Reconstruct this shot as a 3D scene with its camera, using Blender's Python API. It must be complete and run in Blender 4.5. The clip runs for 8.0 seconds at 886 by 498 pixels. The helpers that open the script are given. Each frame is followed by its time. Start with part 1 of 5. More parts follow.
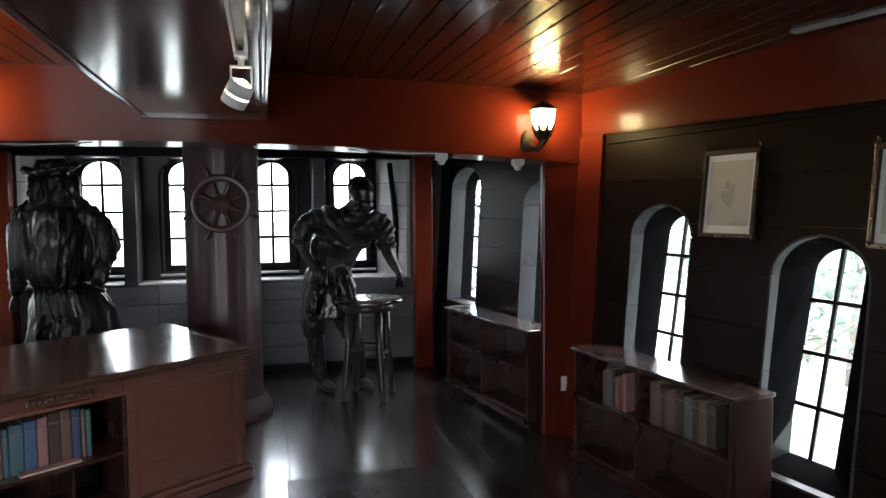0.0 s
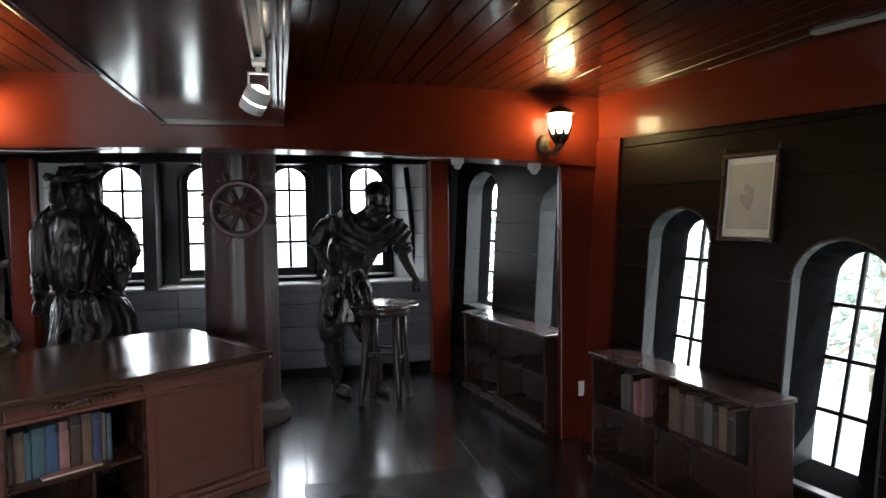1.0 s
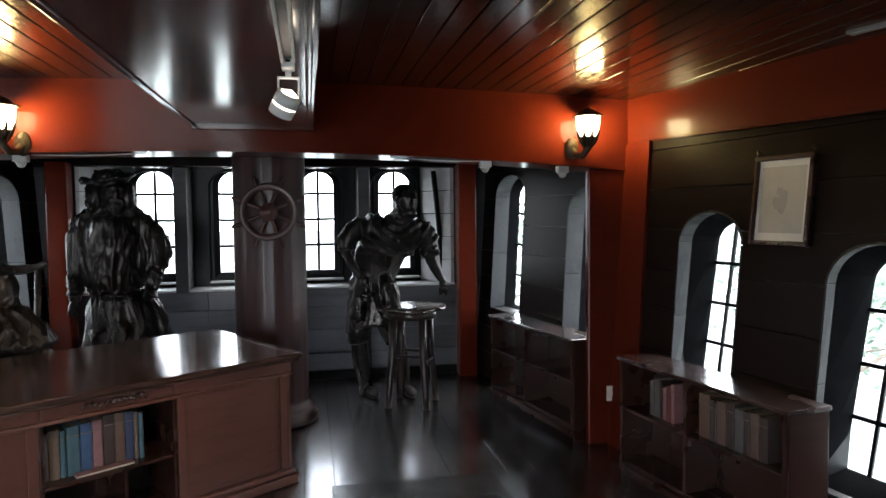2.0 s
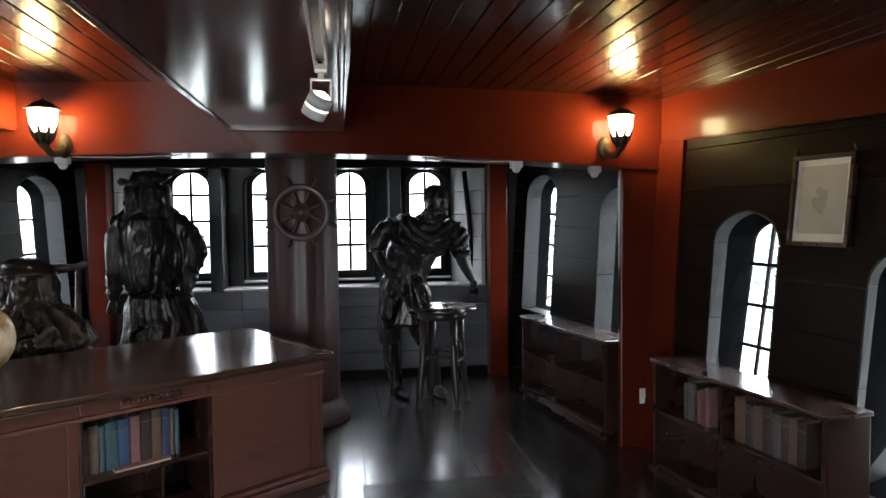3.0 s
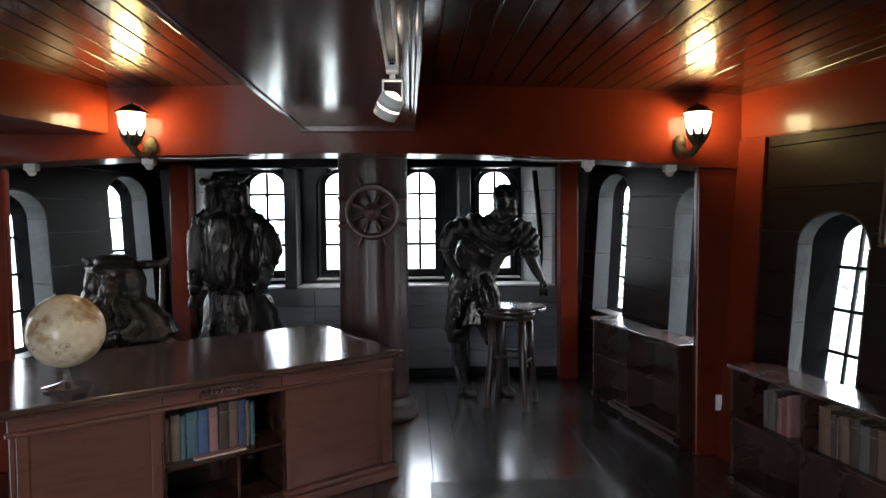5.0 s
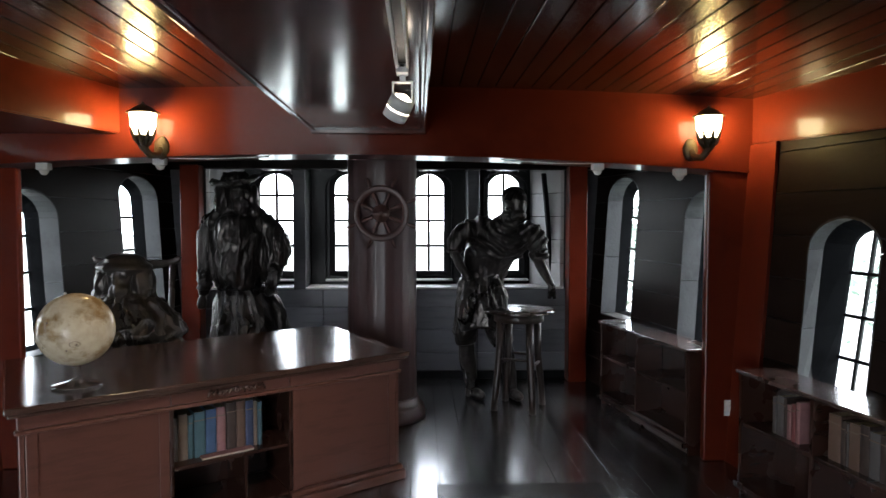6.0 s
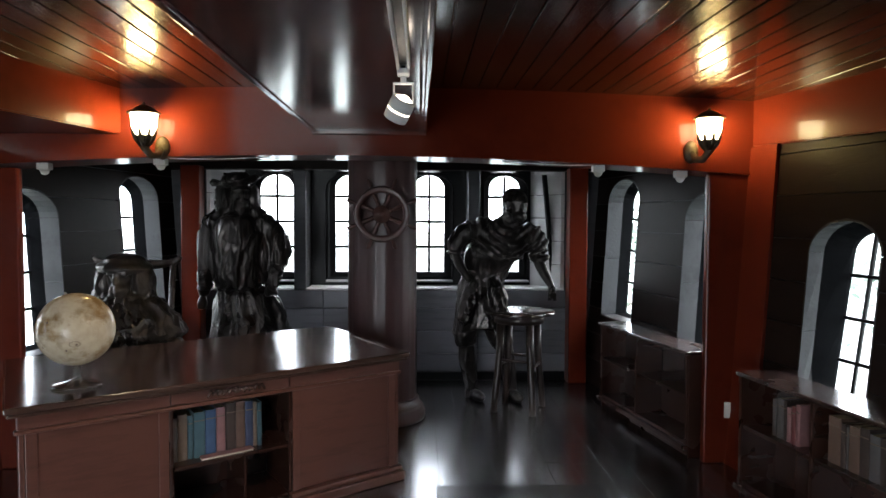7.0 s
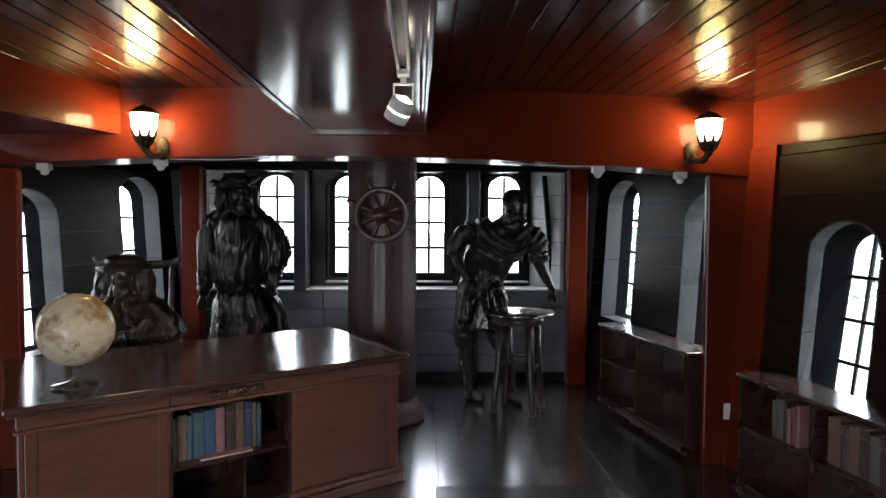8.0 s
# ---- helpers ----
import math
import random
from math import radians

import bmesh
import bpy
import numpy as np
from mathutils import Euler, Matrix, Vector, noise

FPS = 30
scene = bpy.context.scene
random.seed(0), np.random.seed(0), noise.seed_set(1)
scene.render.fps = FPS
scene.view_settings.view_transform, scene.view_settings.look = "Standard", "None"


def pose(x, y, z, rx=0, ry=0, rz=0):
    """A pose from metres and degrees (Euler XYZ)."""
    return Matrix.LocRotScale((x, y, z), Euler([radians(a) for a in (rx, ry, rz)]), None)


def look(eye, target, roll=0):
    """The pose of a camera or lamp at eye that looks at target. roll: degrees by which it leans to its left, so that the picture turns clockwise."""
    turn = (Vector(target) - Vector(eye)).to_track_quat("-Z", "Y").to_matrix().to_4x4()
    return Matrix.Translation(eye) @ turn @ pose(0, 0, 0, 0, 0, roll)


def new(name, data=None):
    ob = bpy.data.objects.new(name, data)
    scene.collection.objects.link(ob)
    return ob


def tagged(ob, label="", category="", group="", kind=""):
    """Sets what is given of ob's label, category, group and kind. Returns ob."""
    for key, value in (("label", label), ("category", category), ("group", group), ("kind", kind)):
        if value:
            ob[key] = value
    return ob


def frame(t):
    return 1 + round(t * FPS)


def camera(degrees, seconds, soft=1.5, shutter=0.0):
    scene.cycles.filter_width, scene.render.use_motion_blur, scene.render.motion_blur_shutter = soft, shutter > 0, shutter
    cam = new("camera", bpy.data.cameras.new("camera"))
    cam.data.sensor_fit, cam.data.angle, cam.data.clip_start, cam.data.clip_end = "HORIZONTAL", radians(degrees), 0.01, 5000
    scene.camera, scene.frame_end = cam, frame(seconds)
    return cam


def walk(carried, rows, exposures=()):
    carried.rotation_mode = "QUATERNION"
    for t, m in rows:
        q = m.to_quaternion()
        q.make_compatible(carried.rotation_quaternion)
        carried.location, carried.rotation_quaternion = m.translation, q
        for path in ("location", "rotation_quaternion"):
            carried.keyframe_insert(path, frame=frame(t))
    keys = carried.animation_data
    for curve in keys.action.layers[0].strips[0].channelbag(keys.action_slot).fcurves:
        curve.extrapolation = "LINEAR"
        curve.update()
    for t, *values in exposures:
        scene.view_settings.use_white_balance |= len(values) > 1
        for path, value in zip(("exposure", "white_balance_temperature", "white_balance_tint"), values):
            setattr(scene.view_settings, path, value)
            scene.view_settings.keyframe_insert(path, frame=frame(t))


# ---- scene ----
cam = camera(65.68, 8.0)

# the camera stands at one spot and pans: seconds, turn, tilt, lean
EYE = (0.0, 0.0, 1.52)
PAN = [(0.0, -14.718, -3.491, -0.449), (0.5, -14.055, -3.319, -0.538), (1.0, -13.344, -3.108, -0.669), (1.5, -12.307, -2.922, -0.562),
       (3.0, -8.495, -2.752, -0.627), (3.5, -7.085, -2.782, -0.433), (4.0, -5.094, -2.844, -0.933), (4.5, -3.671, -2.782, -0.825),
       (5.0, -2.717, -2.744, -0.44), (6.5, -1.94, -2.492, 0.085), (7.0, -1.982, -2.469, 0.229), (7.5, -1.982, -2.445, 0.372), (8.0, -2.0, -2.4, 0.3)]


def aim(turn, tilt, lean):
    return Matrix.Translation(EYE) @ Matrix.Rotation(radians(turn), 4, "Z") @ Matrix.Rotation(radians(90 + tilt), 4, "X") @ Matrix.Rotation(radians(lean), 4, "Z")


walk(cam, [(t, aim(a, b, c)) for t, a, b, c in PAN], exposures=[(0.0, 0.0), (8.0, 0.0)])

# ---- daylight: a bright overcast sky outside ----
world = bpy.data.worlds.new("sky")
scene.world = world
world.use_nodes = True
wn, wl = world.node_tree.nodes, world.node_tree.links
sky = wn.new("ShaderNodeTexSky")
sky.sky_type, sky.sun_disc = "NISHITA", False
sky.sun_elevation, sky.sun_rotation = radians(50), radians(60)
sky.air_density, sky.dust_density, sky.ozone_density = 1.0, 4.0, 1.0
whiten = wn.new("ShaderNodeMixRGB")
whiten.inputs[0].default_value = 0.75
whiten.inputs[2].default_value = (9.0, 9.6, 10.4, 1)
wl.new(sky.outputs[0], whiten.inputs[1])
wl.new(whiten.outputs[0], wn["Background"].inputs[0])
wn["Background"].inputs[1].default_value = 1.25
sun_data = bpy.data.lights.new("sun", "SUN")
sun_data.energy, sun_data.angle, sun_data.color = 1.0, radians(20), (1.0, 0.96, 0.9)
sun = new("sun", sun_data)
sun.matrix_world = look((6, 8, 12), (0, 3, 1))


FORE_FILL = 20.0  # strength of the fill lamp added behind the camera, no seen source

# ---- materials ----
def material(name, dark, light, rough=0.4, metal=0.0, grain=(8, 8, 8), fine=60.0, bump=0.15, coat=0.0, coat_rough=0.12, coat_ior=1.5, spec=0.5, vary=0.0, detail=6.0, rough_var=0.12, coat_var=0.0):
    """Two-tone surface: large soft stains, stretched grain and fine relief."""
    m = bpy.data.materials.new(name)
    m.use_nodes = True
    n, l = m.node_tree.nodes, m.node_tree.links
    b = n["Principled BSDF"]
    tc = n.new("ShaderNodeTexCoord")
    mp = n.new("ShaderNodeMapping")
    mp.inputs["Scale"].default_value = grain
    l.new(tc.outputs["Object"], mp.inputs[0])
    t1 = n.new("ShaderNodeTexNoise")
    t1.inputs["Scale"].default_value, t1.inputs["Detail"].default_value, t1.inputs["Roughness"].default_value = 1.0, detail, 0.65
    l.new(mp.outputs[0], t1.inputs["Vector"])
    t2 = n.new("ShaderNodeTexNoise")
    t2.inputs["Scale"].default_value, t2.inputs["Detail"].default_value = fine, 3.0
    l.new(mp.outputs[0] if max(grain) != min(grain) else tc.outputs["Object"], t2.inputs["Vector"])
    t2.inputs["Scale"].default_value = fine if max(grain) == min(grain) else 6.0
    t3 = n.new("ShaderNodeTexNoise")
    t3.inputs["Scale"].default_value, t3.inputs["Detail"].default_value = 1.7, 4.0
    l.new(tc.outputs["Object"], t3.inputs["Vector"])
    add = n.new("ShaderNodeMath")
    add.operation = "MULTIPLY_ADD"
    l.new(t1.outputs[0], add.inputs[0])
    add.inputs[1].default_value = 0.92
    sc = n.new("ShaderNodeMath")
    sc.operation = "MULTIPLY"
    l.new(t3.outputs[0], sc.inputs[0])
    sc.inputs[1].default_value = 0.4
    l.new(sc.outputs[0], add.inputs[2])
    ramp = n.new("ShaderNodeValToRGB")
    ramp.color_ramp.elements[0].position, ramp.color_ramp.elements[1].position = 0.36, 0.64
    ramp.color_ramp.elements[0].color, ramp.color_ramp.elements[1].color = (*dark, 1), (*light, 1)
    l.new(add.outputs[0], ramp.inputs[0])
    out = ramp.outputs[0]
    if vary:
        oi = n.new("ShaderNodeObjectInfo")
        hs = n.new("ShaderNodeHueSaturation")
        mr = n.new("ShaderNodeMapRange")
        mr.inputs[3].default_value, mr.inputs[4].default_value = 1 - vary, 1 + vary
        l.new(oi.outputs["Random"], mr.inputs[0])
        l.new(mr.outputs[0], hs.inputs["Value"])
        l.new(out, hs.inputs["Color"])
        out = hs.outputs[0]
    l.new(out, b.inputs["Base Color"])
    rr = n.new("ShaderNodeMapRange")
    rr.inputs[3].default_value, rr.inputs[4].default_value = max(0.03, rough - rough_var), rough + rough_var
    l.new(t3.outputs[0], rr.inputs[0])
    l.new(rr.outputs[0], b.inputs["Roughness"])
    b.inputs["Metallic"].default_value = metal
    b.inputs["Coat Weight"].default_value = coat
    b.inputs["Coat Roughness"].default_value = coat_rough
    if coat_var:
        cr = n.new("ShaderNodeMapRange")
        cr.inputs[1].default_value, cr.inputs[2].default_value = 0.3, 0.7
        cr.inputs[3].default_value, cr.inputs[4].default_value = coat_rough - coat_var, coat_rough + coat_var
        l.new(t3.outputs[0], cr.inputs[0])
        l.new(cr.outputs[0], b.inputs["Coat Roughness"])
    b.inputs["Specular IOR Level"].default_value = spec
    b.inputs["Coat IOR"].default_value = coat_ior
    bp = n.new("ShaderNodeBump")
    bp.inputs["Strength"].default_value, bp.inputs["Distance"].default_value = bump, 0.004
    mx = n.new("ShaderNodeMath")
    mx.operation = "ADD"
    l.new(t1.outputs[0], mx.inputs[0])
    l.new(t2.outputs[0], mx.inputs[1])
    l.new(mx.outputs[0], bp.inputs["Height"])
    l.new(bp.outputs[0], b.inputs["Normal"])
    return m


def glowing(name, colour, strength):
    m = bpy.data.materials.new(name)
    m.use_nodes = True
    b = m.node_tree.nodes["Principled BSDF"]
    b.inputs["Base Color"].default_value = (*colour, 1)
    b.inputs["Emission Color"].default_value = (*colour, 1)
    b.inputs["Emission Strength"].default_value = strength
    b.inputs["Roughness"].default_value = 0.2
    return m


def clear_glass(name):
    m = bpy.data.materials.new(name)
    m.use_nodes = True
    b = m.node_tree.nodes["Principled BSDF"]
    b.inputs["Base Color"].default_value = (0.97, 0.985, 0.98, 1)
    b.inputs["Transmission Weight"].default_value = 1.0
    b.inputs["Roughness"].default_value, b.inputs["IOR"].default_value = 0.02, 1.05
    return m


RED = material("red_gloss_paint", (0.080, 0.0110, 0.0050), (0.110, 0.0158, 0.0072), rough=0.30, spec=0.05, grain=(3, 3, 3), fine=14, bump=0.05, coat=0.42, coat_rough=0.10, rough_var=0.03, detail=3)
CEIL = material("varnished_ceiling_board", (0.010, 0.0045, 0.0030), (0.027, 0.0105, 0.0056), rough=0.20, grain=(26, 1.6, 26), bump=0.12, coat=0.35, vary=0.25)
PANEL = material("varnished_panel", (0.072, 0.020, 0.0155), (0.115, 0.031, 0.0235), rough=0.16, grain=(2, 5, 2), fine=9, bump=0.10, coat=0.4)
FLOOR = material("dark_varnished_floor_board", (0.0052, 0.0046, 0.0046), (0.026, 0.0225, 0.022), rough=0.42, spec=0.12, grain=(9, 1.4, 9), bump=0.14, coat=1.0, coat_rough=0.20, coat_ior=3.2, vary=0.35, rough_var=0.15, coat_var=0.04)
WALL = material("dark_wall_board", (0.0062, 0.0037, 0.0031), (0.0145, 0.0086, 0.0070), rough=0.32, grain=(2, 2, 16), bump=0.2, spec=0.05, vary=0.15, rough_var=0.1)
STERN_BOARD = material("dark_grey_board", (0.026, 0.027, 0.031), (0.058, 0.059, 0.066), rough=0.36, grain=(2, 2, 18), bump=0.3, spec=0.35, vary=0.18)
REVEAL = material("grey_painted_reveal", (0.0165, 0.0175, 0.019), (0.041, 0.0428, 0.045), rough=0.42, grain=(5, 5, 5), fine=40, bump=0.35, spec=0.22)
FRAME = material("black_window_frame", (0.004, 0.0045, 0.005), (0.009, 0.0095, 0.0105), rough=0.34, spec=0.22, grain=(12, 12, 12), bump=0.1)
DESK = material("red_brown_desk_wood", (0.068, 0.027, 0.020), (0.130, 0.052, 0.038), rough=0.32, grain=(3, 3, 20), bump=0.12, coat=0.25)
DESK_TOP = material("dark_polished_desk_top", (0.036, 0.020, 0.017), (0.068, 0.036, 0.028), rough=0.17, grain=(2.5, 20, 20), bump=0.08, coat=0.6, coat_rough=0.17)
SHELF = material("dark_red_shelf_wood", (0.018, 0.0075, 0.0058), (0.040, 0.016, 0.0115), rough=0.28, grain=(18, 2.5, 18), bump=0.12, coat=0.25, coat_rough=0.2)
CASE_TOP = material("polished_case_top", (0.028, 0.015, 0.013), (0.055, 0.030, 0.025), rough=0.26, spec=0.6, grain=(3, 16, 16), bump=0.08, coat=1.0, coat_rough=0.2, coat_ior=1.9)
# lighter copy of the stern board grey; bounce light and haze are in its colour
LOWER_BOARD = material("lightened_grey_board", (0.075, 0.078, 0.088), (0.15, 0.152, 0.168), rough=0.38, grain=(2, 2, 18), bump=0.35, spec=0.4, vary=0.2)
MAST = material("dark_red_mast_paint", (0.044, 0.020, 0.020), (0.074, 0.034, 0.033), rough=0.42, grain=(10, 10, 1.5), bump=0.15, coat=0.25, coat_rough=0.3)
BRONZE = material("dark_bronze", (0.022, 0.020, 0.0195), (0.058, 0.051, 0.048), rough=0.29, metal=0.68, spec=0.4, grain=(14, 14, 14), fine=80, bump=0.3)
HEAD_BOARD = material("glossy_dark_head_board", (0.03, 0.028, 0.03), (0.06, 0.056, 0.058), rough=0.22, grain=(4, 12, 4), bump=0.06, coat=1.0, coat_rough=0.08, coat_ior=1.7)
CHANNEL = material("grey_enamel", (0.20, 0.20, 0.20), (0.30, 0.30, 0.30), rough=0.45, grain=(10, 10, 10), bump=0.05)
WHITE = material("white_plastic", (0.62, 0.62, 0.61), (0.74, 0.74, 0.73), rough=0.4, grain=(10, 10, 10), bump=0.05)
SILL = material("pale_sill_paint", (0.45, 0.45, 0.45), (0.6, 0.6, 0.6), rough=0.35, grain=(5, 5, 5), fine=40, bump=0.15)
JAMB = material("matt_black_jamb", (0.0035, 0.0037, 0.004), (0.0075, 0.0078, 0.0085), rough=0.7, spec=0.0, grain=(12, 12, 12), bump=0.1)
GLASS = clear_glass("window_glass")
QUAY = material("outside_ground", (0.07, 0.105, 0.11), (0.30, 0.32, 0.30), rough=0.9, grain=(0.25, 0.25, 0.25), fine=2)


# ---- building helpers ----
def part(name, bm, mat, parent=None, label="", smooth=False):
    bm.normal_update()
    me = bpy.data.meshes.new(name)
    bm.to_mesh(me)
    bm.free()
    if smooth:
        for f in me.polygons:
            f.use_smooth = True
    for m in (mat if isinstance(mat, (list, tuple)) else [mat]):
        me.materials.append(m)
    ob = new(name, me)
    if parent is not None:
        ob.parent = parent
    if label:
        ob["label"] = label
    return ob


def empty(name, m, label, category, group="", kind=""):
    ob = new(name)
    ob.empty_display_size = 0.1
    ob.matrix_world = m
    return tagged(ob, label, category, group, kind)


def box(x0, x1, y0, y1, z0, z1, bevel=0.004, bm=None, m=None):
    """A box with worn, rounded edges, added to bm."""
    one = bmesh.new()
    bmesh.ops.create_cube(one, size=1.0)
    for v in one.verts:
        v.co = Vector(((x0 + x1) / 2 + v.co.x * (x1 - x0), (y0 + y1) / 2 + v.co.y * (y1 - y0), (z0 + z1) / 2 + v.co.z * (z1 - z0)))
    if bevel:
        bmesh.ops.bevel(one, geom=list(one.edges), offset=bevel, segments=2, affect="EDGES", profile=0.5)
    return merge(bm, one, m)


def merge(bm, one, m=None):
    if m is not None:
        bmesh.ops.transform(one, matrix=m, verts=list(one.verts))
    if bm is None:
        return one
    made = [bm.verts.new(v.co) for v in one.verts]
    one.verts.index_update()
    for f in one.faces:
        nf = bm.faces.new([made[v.index] for v in f.verts])
        nf.smooth, nf.material_index = f.smooth, f.material_index
    one.free()
    return bm


def lathe(profile, seg=32, bm=None, m=None, sx=1.0, sy=1.0, caps=True):
    """A turned body: profile is a list of (radius, height)."""
    one = bmesh.new()
    rings = []
    for r, z in profile:
        rings.append([one.verts.new((r * sx * math.cos(2 * math.pi * i / seg), r * sy * math.sin(2 * math.pi * i / seg), z)) for i in range(seg)])
    for a, b in zip(rings, rings[1:]):
        for i in range(seg):
            f = one.faces.new((a[i], a[(i + 1) % seg], b[(i + 1) % seg], b[i]))
            f.smooth = True
    if caps:
        one.faces.new(rings[0][::-1])
        one.faces.new(rings[-1])
    return merge(bm, one, m)


def tube(points, radii, seg=10, bm=None, m=None, caps=True):
    """A round limb through points with a radius at each."""
    one = bmesh.new()
    pts = [Vector(p) for p in points]
    rings, side = [], None
    for i, p in enumerate(pts):
        d = (pts[min(i + 1, len(pts) - 1)] - pts[max(i - 1, 0)]).normalized()
        if side is None:
            side = d.orthogonal().normalized()
        side = (side - d * side.dot(d)).normalized()
        up = d.cross(side)
        r = radii[i] if isinstance(radii, (list, tuple)) else radii
        rings.append([one.verts.new(p + (side * math.cos(a) + up * math.sin(a)) * r) for a in [2 * math.pi * k / seg for k in range(seg)]])
    for a, b in zip(rings, rings[1:]):
        for k in range(seg):
            f = one.faces.new((a[k], a[(k + 1) % seg], b[(k + 1) % seg], b[k]))
            f.smooth = True
    if caps:
        one.faces.new(rings[0][::-1])
        one.faces.new(rings[-1])
    return merge(bm, one, m)


# ---- the plan ----
AXIS = -0.30          # the ship's middle line
BEAM_Y = 4.17         # fore face of the great cross beam
CEIL_Z = 2.31
STERN_Y = 6.45


def side_point(u, w, z, hand):
    """A point of the ship's side: u forward from the cross beam, w outwards from its inner face, z up; hand 1 starboard, -1 port."""
    lean = 0.06 + 0.04 * min(1.0, max(0.0, (u - 0.22) / 1.07))
    out = w + 0.11 + lean * (z - 1.1)
    x = 1.885 + 0.153 * u + 0.988 * out
    y = BEAM_Y - 0.988 * u + 0.153 * out
    return Vector((AXIS + (x - AXIS) * hand, y, z))


# arched openings in each side: far edge, near edge, sill, spring of the arch, crown
SIDE_WINDOWS = [(-2.02, -1.43, 0.66, 1.68, 1.87), (-0.69, -0.12, 0.62, 1.52, 1.71), (0.575, 1.045, 0.50, 1.35, 1.52), (1.57, 2.03, 0.31, 1.20, 1.38), (2.62, 3.08, 0.2, 1.05, 1.22)]


def arch_span(win, z, grow=0.0):
    """How far an arched opening reaches along the wall at height z, or None."""
    a, b, sill, spring, crown = win
    a, b, sill, crown = a - grow, b + grow, sill - grow, crown + grow
    if z <= sill or z >= crown:
        return None
    c, h = (a + b) / 2, (b - a) / 2
    if z > spring:
        h *= math.sqrt(max(0.0, 1 - ((z - spring) / (crown - spring)) ** 2))
    return c - h, c + h


def arch_outline(win, grow=0.0, steps=14):
    a, b, sill, spring, crown = win
    a, b, sill, crown = a - grow, b + grow, sill - grow, crown + grow
    c, h = (a + b) / 2, (b - a) / 2
    pts = [(a, sill), (a, (sill + spring) / 2), (a, spring)]
    for i in range(1, steps):
        t = math.pi * i / steps
        pts.append((c - h * math.cos(t), spring + (crown - spring) * math.sin(t)))
    return pts + [(b, spring), (b, (sill + spring) / 2), (b, sill)]


def wall_strip(bm, place, u0, u1, z0, z1, w0, w1, wins, grow, rows):
    """Solid wall from u0 to u1 and z0 to z1 with the openings left free."""
    zs = [z0 + (z1 - z0) * i / rows for i in range(rows + 1)]
    cuts = sorted(w for w in wins if w[0] - grow < u1 and w[1] + grow > u0)

    def solid(fa, fb, za, zb, n):
        ring = []
        for i in range(n + 1):
            z = za + (zb - za) * i / n
            a, b = fa(z), fb(z)
            ring.append([bm.verts.new(place(u, w, z)) for u, w in ((a, w0), (b, w0), (b, w1), (a, w1))])
        for p, q in zip(ring, ring[1:]):
            for k in range(4):
                bm.faces.new((p[k], p[(k + 1) % 4], q[(k + 1) % 4], q[k]))
        bm.faces.new(ring[0][::-1])
        bm.faces.new(ring[-1])

    hit = [w for w in cuts if w[2] - grow < z1 and w[4] + grow > z0]
    if not hit:
        solid(lambda z: u0, lambda z: u1, z0, z1, 1)
        return
    w = hit[0]
    mid = (w[0] + w[1]) / 2
    lo, hi = max(z0, w[2] - grow), min(z1, w[4] + grow)
    e = 1e-4
    left = lambda z: (arch_span(w, min(max(z, w[2] - grow + e), w[4] + grow - e), grow))[0]
    right = lambda z: (arch_span(w, min(max(z, w[2] - grow + e), w[4] + grow - e), grow))[1]
    if lo - z0 > 1e-3:
        wall_strip(bm, place, u0, u1, z0, lo, w0, w1, [], grow, 1)
    if z1 - hi > 1e-3:
        wall_strip(bm, place, u0, u1, hi, z1, w0, w1, [], grow, 1)
    n = max(2, int((hi - lo) / 0.02))
    if u0 < w[0] - grow:
        solid(lambda z: u0, left, lo, hi, n)
    rest = hit[1:]
    if u1 > w[1] + grow:
        if not rest:
            solid(right, lambda z: u1, lo, hi, n)
        else:
            cut = (w[1] + rest[0][0]) / 2
            solid(right, lambda z: cut, lo, hi, n)
            wall_strip(bm, place, cut, u1, lo, hi, w0, w1, rest, grow, rows)

# ---- floor: boards running fore and aft over a dark base ----
def half_width(y):
    """Half the width of the floor inside the sides at y."""
    return 2.30 + 0.155 * (BEAM_Y - y)


bm = bmesh.new()
outline = [(AXIS + s * half_width(y), y) for s, y in ((-1, -2.6), (1, -2.6), (1, 6.8), (-1, 6.8))]
lo, hi = [bm.verts.new((x, y, -0.10)) for x, y in outline], [bm.verts.new((x, y, -0.031)) for x, y in outline]
for k in range(4):
    bm.faces.new((lo[k], lo[(k + 1) % 4], hi[(k + 1) % 4], hi[k]))
bm.faces.new(lo[::-1])
bm.faces.new(hi)
floor = part("floor", bm, FRAME)
tagged(floor, "dark varnished wooden ship's floor of long boards", "floor", kind="structure")
BOARD = 0.168
board_mesh = None
for i in range(-20, 21):
    off = random.uniform(0, 3.0)
    x = AXIS + i * BOARD
    stern_end = min(6.75, BEAM_Y + (2.27 - abs(x - AXIS)) / 0.155)
    for k in range(-1, 4):
        y0, y1 = k * 3.003 + off - 3.5, k * 3.003 + off - 0.5
        z = random.uniform(-0.0004, 0.0)
        c0, c1 = max(y0, -2.58), min(y1, stern_end)
        if c1 - c0 < 0.1:
            continue
        if c0 == y0 and c1 == y1:
            if board_mesh is None:
                ob = part("plank", box(-BOARD / 2 + 0.0009, BOARD / 2 - 0.0009, -1.5, 1.5, -0.03, 0.0, 0.0016), FLOOR, floor)
                board_mesh = ob.data
            else:
                ob = new("plank", board_mesh)
                ob.parent = floor
        else:
            ob = part("plank", box(-BOARD / 2 + 0.0009, BOARD / 2 - 0.0009, -(c1 - c0) / 2, (c1 - c0) / 2, -0.03, 0.0, 0.0016), FLOOR, floor)
        ob.location = (x, (c0 + c1) / 2, z)

